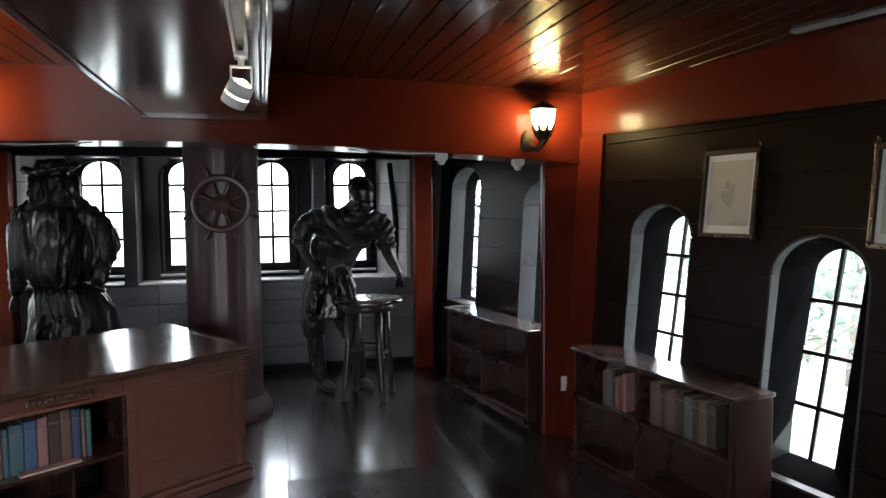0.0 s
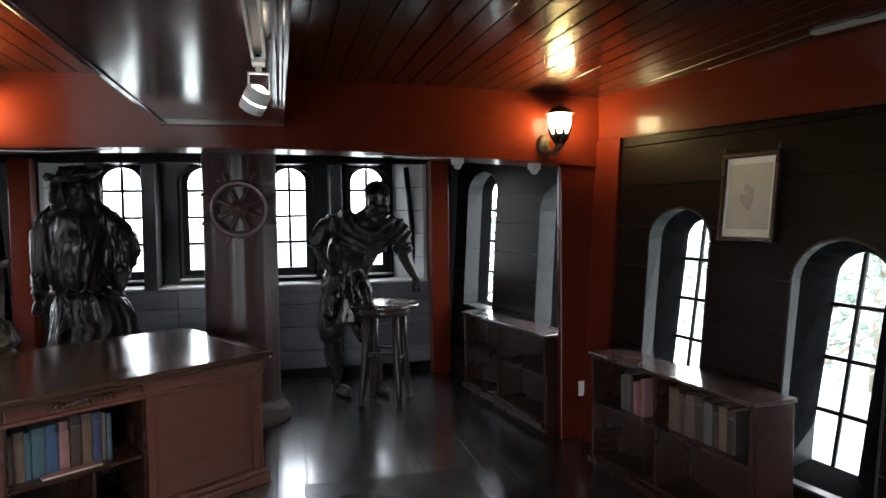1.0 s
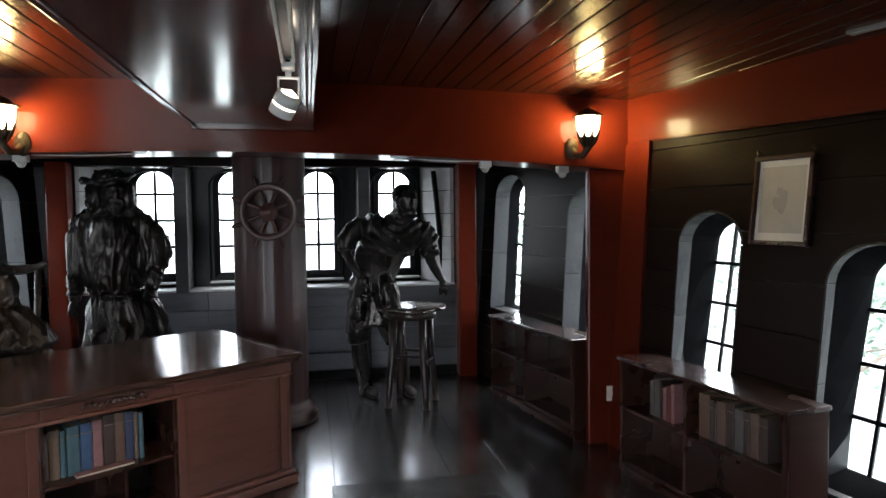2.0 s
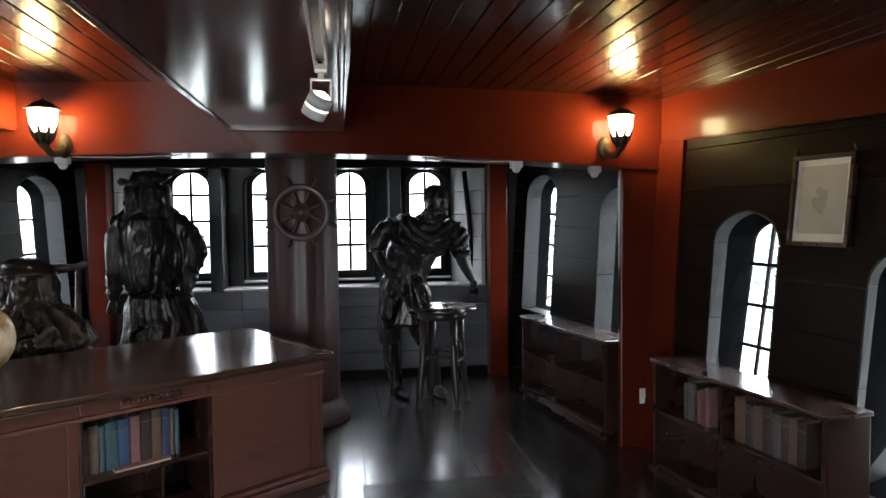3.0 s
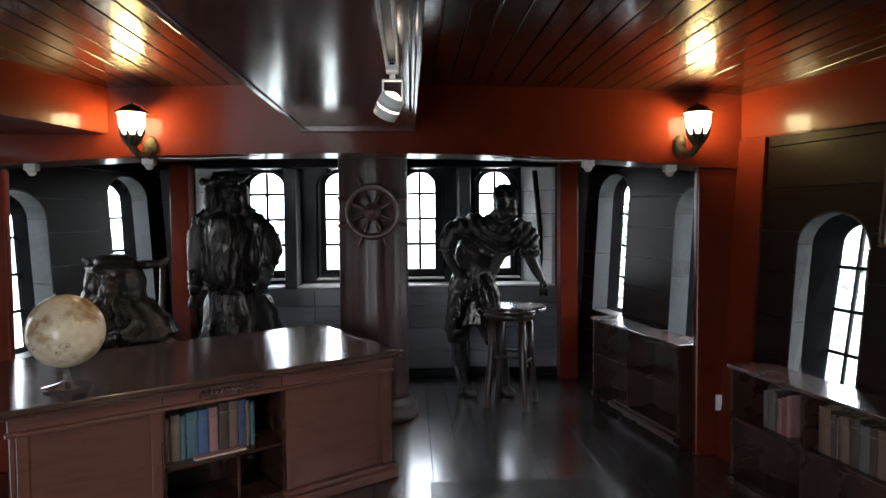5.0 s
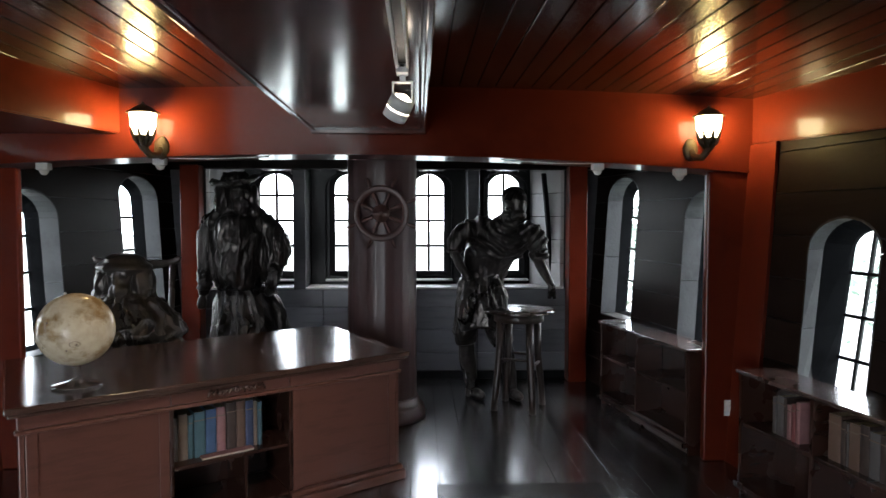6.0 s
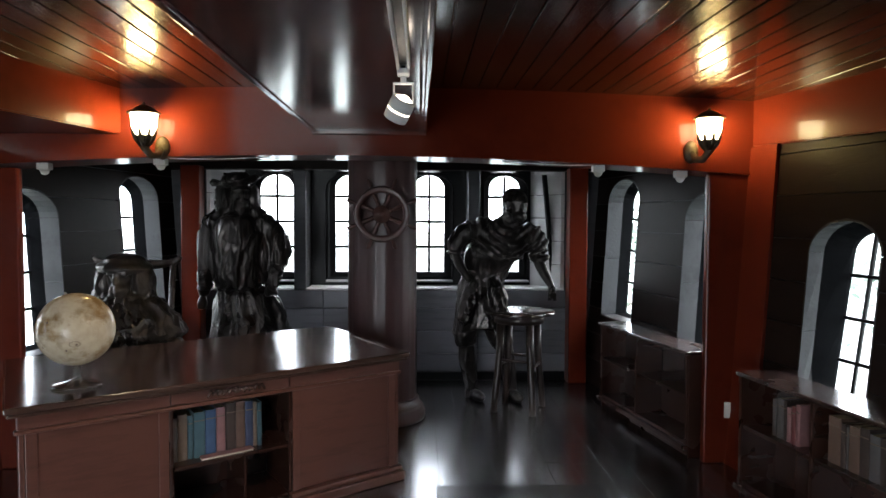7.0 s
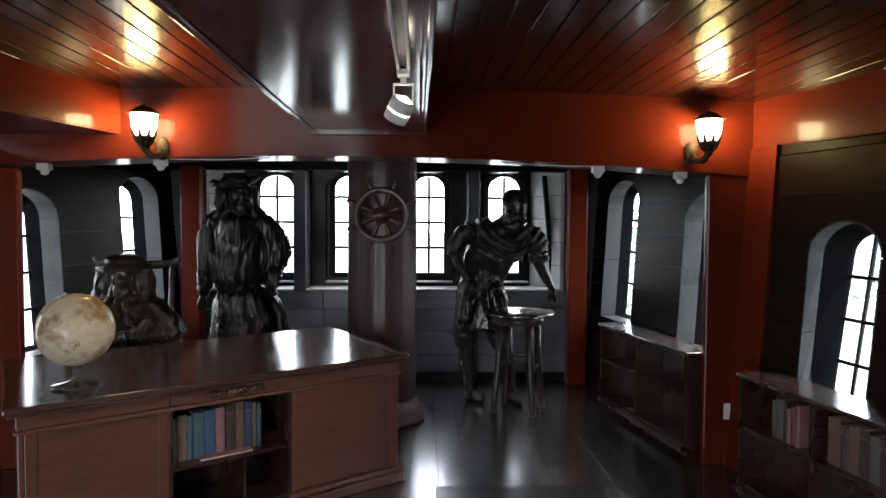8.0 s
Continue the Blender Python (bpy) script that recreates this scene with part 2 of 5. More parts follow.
BAYS = ((-2.55, -1.06), (-1.06, 0.22), (0.22, 1.29), (1.29, 2.4), (2.4, 3.4), (3.4, 6.8))
# ---- sides of the ship: a core with boards on it ----
for hand, side_name in ((1, "wall_starboard"), (-1, "wall_port")):
    bm = bmesh.new()
    for u0, u1 in BAYS:
        wall_strip(bm, lambda u, w, z: side_point(u, w, z, hand), u0, u1, -0.1, 1.966 if u0 > 0 else 2.45, 0.025, 0.242, SIDE_WINDOWS, 0.012, 1)
    wall = part(side_name, bm, FRAME)
    tagged(wall, "near-black boarded ship's side, leaning outwards", "wall", kind="structure")
    rows, z = [], 0.0
    while z < 2.1:
        rows.append((z, min(z + 0.235, 2.13)))
        z += 0.238
    for z0, z1 in rows:
        for u0, u1 in BAYS:
            top = min(z1, 1.968) if u0 > 0 else z1
            if top - z0 < 0.03:
                continue
            bm = bmesh.new()
            wall_strip(bm, lambda u, w, zz: side_point(u, w, zz, hand), u0, u1, z0, top - 0.004, 0.0, 0.03 - 0.006, SIDE_WINDOWS, 0.012, 1)
            part("board", bm, WALL, wall)

# ---- stern wall, ceiling and the walls behind ----

STERN_WINDOWS = [(-1.555, -1.236, 1.00, 1.825, 1.962), (-0.825, -0.52, 1.00, 1.825, 1.962), (-0.052, 0.245, 1.00, 1.825, 1.962), (0.69, 0.993, 1.00, 1.825, 1.962)]
SILL_Z, HEAD_Z = 0.872, 1.970
stern = part("wall_stern", box(-2.36, 1.76, STERN_Y + 0.03, 6.86, -0.1, SILL_Z - 0.02, 0), FRAME)
tagged(stern, "dark boarded stern wall below a row of windows", "wall", kind="structure")
for z0, z1 in ((0.0, 0.075), (0.079, 0.245), (0.249, 0.465), (0.469, 0.68), (0.684, SILL_Z - 0.022)):
    for x0, x1 in ((-2.30, -0.9), (-0.897, 0.55), (0.553, 1.70)):
        part("board", box(x0, x1, STERN_Y - (0.02 if z0 == 0 else 0.0), STERN_Y + 0.026, z0, z1, 0.006), LOWER_BOARD if z0 > 0 else FRAME, stern)
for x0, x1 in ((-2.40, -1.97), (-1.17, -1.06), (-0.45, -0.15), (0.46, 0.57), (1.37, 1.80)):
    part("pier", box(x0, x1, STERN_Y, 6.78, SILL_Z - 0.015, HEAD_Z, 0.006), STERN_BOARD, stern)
for x0, x1, xb0, xb1 in ((1.335, 1.368, 1.10, 1.13), (-1.968, -1.935, -1.73, -1.70)):
    for k in range(5):
        z0, z1 = SILL_Z + 0.002 + k * 0.222, SILL_Z + 0.218 + k * 0.222
        bm = bmesh.new()
        lo = [bm.verts.new((x, y, z0)) for x, y in ((x0, STERN_Y - 0.01), (x1, STERN_Y - 0.01), (xb1, 6.785), (xb0, 6.785))]
        hi = [bm.verts.new((v.co.x, v.co.y, z1)) for v in lo]
        for j in range(4):
            bm.faces.new((lo[j], lo[(j + 1) % 4], hi[(j + 1) % 4], hi[j]))
        bm.faces.new(lo[::-1])
        bm.faces.new(hi)
        bmesh.ops.recalc_face_normals(bm, faces=list(bm.faces))
        part("reveal_board", bm, SILL, stern, "pale painted reveal board")
for x0, x1 in ((1.225, 1.29), (-1.89, -1.825)):
    s = 1 if x0 > 0 else -1
    part("leaning_timber", tube([(x0 + 0.02 - s * 0.05, 6.56, HEAD_Z - 0.02), (x0 + 0.02 + s * 0.05, 6.56, SILL_Z + 0.02)], 0.026, 8), FRAME, stern, "dark leaning timber")
part("lintel", box(-2.45, 1.85, STERN_Y - 0.02, 6.86, HEAD_Z + 0.012, 2.45, 0.006), WALL, stern)
for x0, x1 in ((-1.968, -1.174), (-1.056, -0.452), (-0.148, 0.456), (0.574, 1.368)):
    part("head_board", box(x0, x1, STERN_Y - 0.015, 6.785, HEAD_Z + 0.001, HEAD_Z + 0.011, 0.002), HEAD_BOARD, stern, "glossy dark board over the window")
bm = bmesh.new()
for x0, x1 in ((-2.42, -1.03), (-1.03, -0.3), (-0.3, 0.47), (0.47, 1.82)):
    wall_strip(bm, lambda u, w, z: Vector((u, 6.79 + w, z)), x0, x1, SILL_Z - 0.02, 2.45, 0.0, 0.06, STERN_WINDOWS, 0.05, 1)
part("outer_skin", bm, FRAME, stern)
for x0, x1 in ((-1.97, -1.172), (-1.058, -0.45), (-0.15, 0.458), (0.572, 1.37)):
    part("window_sill", box(x0, x1, STERN_Y - 0.015, 6.785, SILL_Z - 0.018, SILL_Z, 0.004), SILL, stern)

ceiling_bm = box(-3.4, AXIS, -2.6, BEAM_Y + 0.05, CEIL_Z + 0.012, CEIL_Z + 0.1, 0)
box(AXIS, 3.4, -2.6, BEAM_Y + 0.05, CEIL_Z + 0.012, CEIL_Z + 0.1, 0, ceiling_bm)
bmesh.ops.subdivide_edges(ceiling_bm, edges=[e for e in ceiling_bm.edges if abs(e.verts[0].co.x - e.verts[1].co.x) > 1], cuts=12)
for i in range(-29, 29):
    box(AXIS + i * 0.108 + 0.003, AXIS + (i + 1) * 0.108 - 0.003, -2.6, BEAM_Y + 0.02, CEIL_Z, CEIL_Z + 0.014, 0.004, ceiling_bm)
for v in ceiling_bm.verts:
    v.co.z -= 0.011 * (v.co.x - AXIS) ** 2
ceiling = part("ceiling", ceiling_bm, CEIL)
tagged(ceiling, "glossy dark brown tongue-and-groove boarded ceiling", "ceiling", kind="structure")
aft_ceiling = part("ceiling_aft", box(-2.75, 2.15, BEAM_Y + 0.05, 6.9, 2.06, 2.2, 0), WALL)
tagged(aft_ceiling, "dark boarded ceiling over the stern windows", "ceiling", kind="structure")
# the forward wall is out of view; its wide opening is added to let light in
fore = bmesh.new()
for b in ((-4.4, -2.9, -2.7, -2.5, -0.1, 2.5), (-0.9, 4.4, -2.7, -2.5, -0.1, 2.5), (-2.9, -0.9, -2.7, -2.5, 2.0, 2.5)):
    box(*b, 0, fore)
tagged(part("wall_forward", fore, WALL), "plain dark boarded wall out of view, with a wide opening added to let light in", "wall", kind="structure")
# fill lamp added in that opening to brighten the surfaces facing forward
fore_fill = bpy.data.lights.new("doorway_daylight", "AREA")
fore_fill.shape, fore_fill.size, fore_fill.size_y, fore_fill.energy, fore_fill.color = "RECTANGLE", 1.9, 1.9, FORE_FILL, (0.9, 0.95, 1.0)
fore_fill_ob = new("doorway_daylight", fore_fill)
fore_fill_ob.matrix_world = look((-1.9, -2.6, 1.0), (-1.7, 3.0, 1.0))

# ---- red beams and posts ----
def cambered(x0, x1, y0, y1, drop, zt, steps=32):
    """A cross beam whose underside is arched a little; drop lowers the underside."""
    bm = bmesh.new()
    prev = None
    for i in range(steps + 1):
        x = x0 + (x1 - x0) * i / steps
        z = 1.902 - 0.0165 * (x + 0.5) ** 2 - drop
        ring = [bm.verts.new(p) for p in ((x, y0, z), (x, y1, z), (x, y1, zt(z)), (x, y0, zt(z)))]
        if prev:
            for k in range(4):
                bm.faces.new((prev[k], prev[(k + 1) % 4], ring[(k + 1) % 4], ring[k]))
        else:
            bm.faces.new(ring[::-1])
        prev = ring
    bm.faces.new(prev)
    bmesh.ops.recalc_face_normals(bm, faces=list(bm.faces))
    return bm


beam = part("cross_beam", cambered(-2.75, 2.065, BEAM_Y, BEAM_Y + 0.35, 0.0, lambda z: CEIL_Z + 0.02), RED)
tagged(beam, "wide glossy red painted wooden cross beam", "beam", kind="structure")
part("bead", cambered(-2.75, 2.065, BEAM_Y - 0.012, BEAM_Y - 0.0005, -0.002, lambda z: z + 0.018), RED, beam)


def post(x0, x1, y0, y1, z1, name):
    ob = part(name, box(x0, x1, y0, y1, 0, z1, 0.012), RED)
    return tagged(ob, "red painted wooden post from floor to beam", "post", group="red posts", kind="structure")


post(1.775, 2.045, BEAM_Y + 0.005, BEAM_Y + 0.06, 1.808, "post_starboard")
post(-2.72, -2.385, BEAM_Y + 0.005, BEAM_Y + 0.06, 1.82, "post_port")
post(1.38, 1.55, 6.26, 6.43, 2.0, "post_stern_starboard")
post(-2.15, -1.98, 6.26, 6.43, 2.0, "post_stern_port")


# a red board on each side beside the post
for hand, nm in ((1, "trim_starboard"), (-1, "trim_port")):
    bm = bmesh.new()
    wall_strip(bm, lambda u, w, z: side_point(u, w, z, hand), -0.03, 0.255, 0.0, 1.966, -0.014, -0.0005, [], 0.0, 1)
    tagged(part(nm, bm, RED), "red painted upright board beside the post", "trim", kind="structure")
    bm = bmesh.new()
    wall_strip(bm, lambda u, w, z: side_point(u, w, z, hand), 0.256, 0.275, 0.0, 1.966, -0.022, -0.0005, [], 0.0, 1)
    part("bead", bm, RED, bpy.data.objects[nm])


def side_beam(corners, z0, z0_fore, z1, name):
    """A longitudinal beam: the four corners of its plan, fore end last."""
    bm = bmesh.new()
    lo = [bm.verts.new((x, y, z0 if y > 0 else z0_fore)) for x, y in corners]
    hi = [bm.verts.new((x, y, z1)) for x, y in corners]
    n = len(corners)
    for k in range(n):
        bm.faces.new((lo[k], lo[(k + 1) % n], hi[(k + 1) % n], hi[k]))
    bm.faces.new(lo[::-1])
    bm.faces.new(hi)
    bmesh.ops.recalc_face_normals(bm, faces=list(bm.faces))
    bmesh.ops.bevel(bm, geom=list(bm.edges), offset=0.008, segments=2, affect="EDGES")
    ob = part(name, bm, RED)
    return tagged(ob, "glossy red painted beam along the ship's side", "beam", kind="structure")


starboard_beam = side_beam([(2.04, BEAM_Y - 0.002), (2.6, BEAM_Y - 0.002), (3.5, -2.5), (3.06, -2.5)], 1.967, 1.83, CEIL_Z + 0.01, "side_beam_starboard")
port_beam = side_beam([(-1.77, BEAM_Y - 0.002), (-3.2, BEAM_Y - 0.002), (-4.0, -2.5), (-3.1, -2.5)], 2.02, 2.02, CEIL_Z + 0.01, "side_beam_port")

# ---- the dropped panel in the middle of the ceiling ----
soffit = part("soffit", box(-0.63, 0.025, -2.5, BEAM_Y - 0.002, 2.045, CEIL_Z + 0.005, 0.004), PANEL)
tagged(soffit, "dropped ceiling panel of glossy red-brown wood", "ceiling panel", kind="structure")
for x0, x1 in ((-0.645, -0.615), (0.0, 0.012), (0.02, 0.042)):
    part("moulding", box(x0, x1, -2.5, BEAM_Y - 0.004, 2.037, 2.062, 0.006), PANEL, soffit)
part("moulding", box(-0.645, 0.042, BEAM_Y - 0.03, BEAM_Y - 0.001, 2.024, 2.062, 0.006), PANEL, soffit)


# ---- windows in the sides: lining, frame, bars and panes ----
def loft(bm, ring_a, ring_b):
    va, vb = [bm.verts.new(p) for p in ring_a], [bm.verts.new(p) for p in ring_b]
    for i in range(len(va) - 1):
        bm.faces.new((va[i], va[i + 1], vb[i + 1], vb[i]))
    bm.faces.new((va[-1], va[0], vb[0], vb[-1]))


def arched_window(place, win, w_in, w_mid, w_glass, border, far_border, cols, rows, lining, name, label, count=[0], pitch=None, half=0.010):
    """An arched window: lining of the opening, a thick dark frame, glazing bars and panes."""
    count[0] += 1
    ob = new(name + "_" + str(count[0]))
    tagged(ob, label, "window", kind="structure")
    at = lambda pts, w: [place(u, w, z) for u, z in pts]
    outer = arch_outline(win)
    inner = arch_outline((win[0] + far_border, win[1] - border, win[2] + far_border, win[3], win[4] - 0.06))
    if lining is not None:
        grown = arch_outline(win, 0.011)
        n = len(outer)
        for i0, i1 in ((0, 1), (1, 2), (2, 7), (7, n - 8), (n - 8, n - 3), (n - 3, n - 2), (n - 2, n - 1), (n - 1, n)):
            idx = [i % n for i in range(i0, i1 + 1)]
            o, g = [Vector(outer[i]) for i in idx], [Vector(grown[i]) for i in idx]
            for q in (o, g):
                q[0], q[-1] = q[0] + (q[1] - q[0]).normalized() * 0.002, q[-1] + (q[-2] - q[-1]).normalized() * 0.002
            rings = [at(o, w_in - 0.001), at(o, w_mid), at(g, w_mid), at(g, w_in - 0.001)]
            bm = bmesh.new()
            vs = [[bm.verts.new(p) for p in r] for r in rings]
            for r0, r1 in zip(vs, vs[1:] + vs[:1]):
                for k in range(len(idx) - 1):
                    bm.faces.new((r0[k], r0[k + 1], r1[k + 1], r1[k]))
            bm.faces.new([r[0] for r in vs])
            bm.faces.new([r[-1] for r in vs][::-1])
            bmesh.ops.recalc_face_normals(bm, faces=list(bm.faces))
            part("lining_block", bm, lining, ob)
    bm = bmesh.new()
    loft(bm, at(outer, w_mid), at(inner, w_glass - 0.018))
    loft(bm, at(inner, w_glass - 0.018), at(inner, w_glass + 0.006))
    loft(bm, at(inner, w_glass + 0.006), at(outer, w_glass + 0.006))
    loft(bm, at(outer, w_glass + 0.006), at(outer, w_mid))
    part("window_frame", bm, JAMB if lining is not None else FRAME, ob)
    a, b, sill, spring, crown = win[0] + far_border, win[1] - border, win[2] + far_border, win[3], win[4] - 0.06
    span = (a, b, sill, spring, crown)

    def bar(u0, u1, z0, z1):
        bm = bmesh.new()
        ring = [[bm.verts.new(place(u, w, z)) for u, z in ((u0, z0), (u1, z0), (u1, z1), (u0, z1))] for w in (w_glass - 0.014, w_glass + 0.008)]
        for k in range(4):
            bm.faces.new((ring[0][k], ring[0][(k + 1) % 4], ring[1][(k + 1) % 4], ring[1][k]))
        bm.faces.new(ring[0])
        bm.faces.new(ring[1][::-1])
        bmesh.ops.recalc_face_normals(bm, faces=list(bm.faces))
        bmesh.ops.bevel(bm, geom=list(bm.edges), offset=0.004, segments=1, affect="EDGES")
        part("glazing_bar", bm, FRAME, ob)

    us = [a + (b - a) * i / cols for i in range(cols + 1)]
    zs = [sill + (pitch or (crown - sill) / rows) * i for i in range(rows)]
    for u in us[1:-1]:
        bar(u - half, u + half, sill + 0.001, crown - 0.002)
    for z in zs[1:]:
        s = arch_span(span, z)
        bar(s[0] + 0.001, s[1] - 0.001, z - half, z + half)
    # panes, one for each light
    zz = zs + [crown]
    for u0, u1 in zip(us, us[1:]):
        for z0, z1 in zip(zz, zz[1:]):
            bm = bmesh.new()
            n = 8
            left, right = [], []
            for k in range(n + 1):
                z = z0 + (z1 - z0) * k / n
                s = arch_span(span, min(max(z, sill + 1e-4), crown - 1e-4))
                p, q = max(u0, s[0]), min(u1, s[1])
                if q - p < 1e-3:
                    continue
                left.append(bm.verts.new(place(p, w_glass, z)))
                right.append(bm.verts.new(place(q, w_glass, z)))
            for k in range(len(left) - 1):
                bm.faces.new((left[k], right[k], right[k + 1], left[k + 1]))
            pane = part("pane", bm, GLASS, ob)
            pane.visible_shadow = False
    return ob


for hand in (1, -1):
    for win in SIDE_WINDOWS:
        rake = 0.3 if win[0] > 0 else 0.0
        arched_window(lambda u, w, z: side_point(u + rake * w * (z - 1.2), w, z, hand), win, 0.0, 0.05 if win[0] > 1.2 else (0.085 if win[0] > 0 else 0.14), 0.24, 0.17, 0.035 if rake else 0.012, 2, 4, REVEAL, "window", "arched window with grey reveal and black glazing bars")
for win in STERN_WINDOWS:
    grown = (win[0] - 0.05, win[1] + 0.05, win[2] - 0.05, win[3], win[4] + 0.05)
    ob = arched_window(lambda u, w, z: Vector((u, 6.79 + w, z)), grown, -0.02, -0.015, 0.03, 0.05, 0.05, 2, 4, None, "window", "arched stern window with black glazing bars", pitch=0.2475, half=0.013)
    bead = arch_outline((win[0] - 0.085, win[1] + 0.085, 0.93, 1.82, HEAD_Z - 0.004))
    part("casing_bead", tube([(u, 6.772, z) for u, z in bead], 0.009, 8), FRAME, ob)
    part("lower_sill", box(win[0] - 0.085, win[1] + 0.085, 6.70, 6.784, 0.906, 0.924, 0.004), SILL, ob, "narrow pale sill board")

outside = part("ground", box(-300, 300, -300, 300, -4.2, -4.0, 0), QUAY)
tagged(outside, "pale paved ground outside below the windows", "ground", kind="structure")


# ---- trees on the quay, seen through the starboard windows ----
LEAF = material("pale_leaf", (0.09, 0.145, 0.105), (0.15, 0.21, 0.16), rough=0.6, grain=(2, 2, 2), fine=8)
BARK = material("bark", (0.10, 0.08, 0.06), (0.18, 0.15, 0.12), rough=0.9, grain=(3, 3, 1), bump=0.5)


def tree(x, y, height, seed):
    r = random.Random(seed)
    ob = empty("tree", pose(x, y, -4.0), "leafy green tree on the quay outside the windows", "tree", group="trees outside")
    bm = bmesh.new()
    tube([(0, 0, 0), (0.1, 0.05, height * 0.3), (0.0, 0.1, height * 0.6), (0.15, 0, height * 0.85)], [0.2, 0.16, 0.11, 0.04], 10, bm)
    tips = []
    for k in range(9):
        a, z = r.uniform(0, 6.28), height * r.uniform(0.35, 0.75)
        l = r.uniform(0.9, 1.9)
        tip = Vector((math.cos(a) * l, math.sin(a) * l, z + r.uniform(0.5, 1.4)))
        tube([(0.05, 0.05, z), (tip.x * 0.5, tip.y * 0.5, z + 0.5), tip], [0.07, 0.045, 0.015], 6, bm)
        tips.append(tip)
    part("trunk", bm, BARK, ob)
    verts, faces = [], []
    tips += [Vector((r.gauss(0, 0.7), r.gauss(0, 0.7), height * r.uniform(0.6, 0.98))) for _ in range(8)]
    for tip in tips:
        for _ in range(90):
            c = tip + Vector((r.gauss(0, 0.42), r.gauss(0, 0.42), r.gauss(0, 0.34)))
            e1 = Vector((r.gauss(0, 1), r.gauss(0, 1), r.gauss(0, 1))).normalized()
            e2 = e1.orthogonal().normalized()
            s = r.uniform(0.06, 0.13)
            n = len(verts)
            verts += [c - e1 * s, c + e2 * s * 0.5, c + e1 * s, c - e2 * s * 0.5]
            faces.append((n, n + 1, n + 2, n + 3))
    me = bpy.data.meshes.new("crown")
    me.from_pydata([tuple(v) for v in verts], [], faces)
    me.materials.append(LEAF)
    crown = new("crown", me)
    crown.parent = ob
    return ob


for k, (tx, ty, th) in enumerate(((9.5, 11.0, 5.6), (12.5, 13.5, 6.4), (8.0, 14.5, 6.0), (15.5, 12.0, 5.8), (6.5, 19.0, 6.6), (18.0, 16.5, 7.0))):
    tree(tx, ty, th, 40 + k)

# ---- the mast with a ship's wheel on it ----
mast = empty("mast", pose(-0.28, 5.26, 0), "thick dark red painted mast with moulded foot, standing on the floor", "mast")
bm = bmesh.new()
seg, rings = 72, []
for z in (0.0, 0.6, 1.2, 1.7, 2.1):
    rings.append([bm.verts.new(((0.262 - 0.006 * (k % 6 == 0)) * math.cos(2 * math.pi * k / seg), (0.262 - 0.006 * (k % 6 == 0)) * math.sin(2 * math.pi * k / seg), z)) for k in range(seg)])
for a, b in zip(rings, rings[1:]):
    for k in range(seg):
        bm.faces.new((a[k], a[(k + 1) % seg], b[(k + 1) % seg], b[k])).smooth = True
part("shaft", bm, MAST, mast)
part("foot", lathe([(0.325, 0.0), (0.33, 0.02), (0.33, 0.05), (0.315, 0.065), (0.318, 0.085), (0.30, 0.105), (0.285, 0.115), (0.28, 0.15), (0.264, 0.165)], 48), MAST, mast)

wheel = empty("ship_wheel", pose(-0.27, 4.955, 1.555, 90), "dark reddish wooden ship's wheel with eight handles on the mast", "ship wheel")
WHEEL = material("wheel_wood", (0.055, 0.022, 0.018), (0.10, 0.042, 0.034), rough=0.4, grain=(9, 9, 9), bump=0.15, coat=0.15)


def ring_bm(r0, r1, d0, d1, seg=48):
    return lathe([(r0, d0), (r1, d0 + 0.004), (r1 + 0.003, (d0 + d1) / 2), (r1, d1 - 0.004), (r0, d1), (r0 - 0.003, (d0 + d1) / 2), (r0, d0)], seg, caps=False)


part("rim", ring_bm(0.158, 0.200, -0.02, 0.022), WHEEL, wheel)
part("inner_ring", ring_bm(0.166, 0.190, 0.023, 0.031), WHEEL, wheel)
part("hub", lathe([(0.062, -0.02), (0.064, 0.02), (0.056, 0.034), (0.028, 0.04), (0.024, 0.05), (0.008, 0.055)], 28), WHEEL, wheel)
for k in range(8):
    a = math.pi * (k + 0.5) / 4
    spoke = lathe([(0.012, 0.055), (0.018, 0.075), (0.012, 0.09), (0.017, 0.115), (0.019, 0.135), (0.013, 0.15), (0.013, 0.2), (0.010, 0.208), (0.015, 0.222), (0.016, 0.245), (0.011, 0.268), (0.004, 0.274)], 12)
    bmesh.ops.transform(spoke, matrix=Matrix.Rotation(a, 4, "Z") @ Matrix.Rotation(math.pi / 2, 4, "Y"), verts=list(spoke.verts))
    part("spoke", spoke, WHEEL, wheel)
part("axle", lathe([(0.03, -0.06), (0.03, -0.01)], 16), WHEEL, wheel)

# ---- the desk ----
E1, E2 = Vector((-0.808, -0.588, 0)), Vector((-0.505, 0.863, 0))
DESK_AT = Vector((-0.05, 3.95, 0))
SKEW = Matrix(((E1.x, E2.x, 0, 0), (E1.y, E2.y, 0, 0), (0, 0, 1, 0), (0, 0, 0, 1)))
desk = empty("desk", Matrix.Translation(DESK_AT), "large red-brown wooden desk with polished top and open bookshelf", "desk")
DL, DW = 2.0, 1.17


def desk_part(name, b, mat=None, label="", bevel=0.005, parent=None):
    one = box(*b, bevel)
    bmesh.ops.transform(one, matrix=SKEW, verts=list(one.verts))
    bmesh.ops.recalc_face_normals(one, faces=list(one.faces))
    return part(name, one, mat or DESK, parent or desk, label)


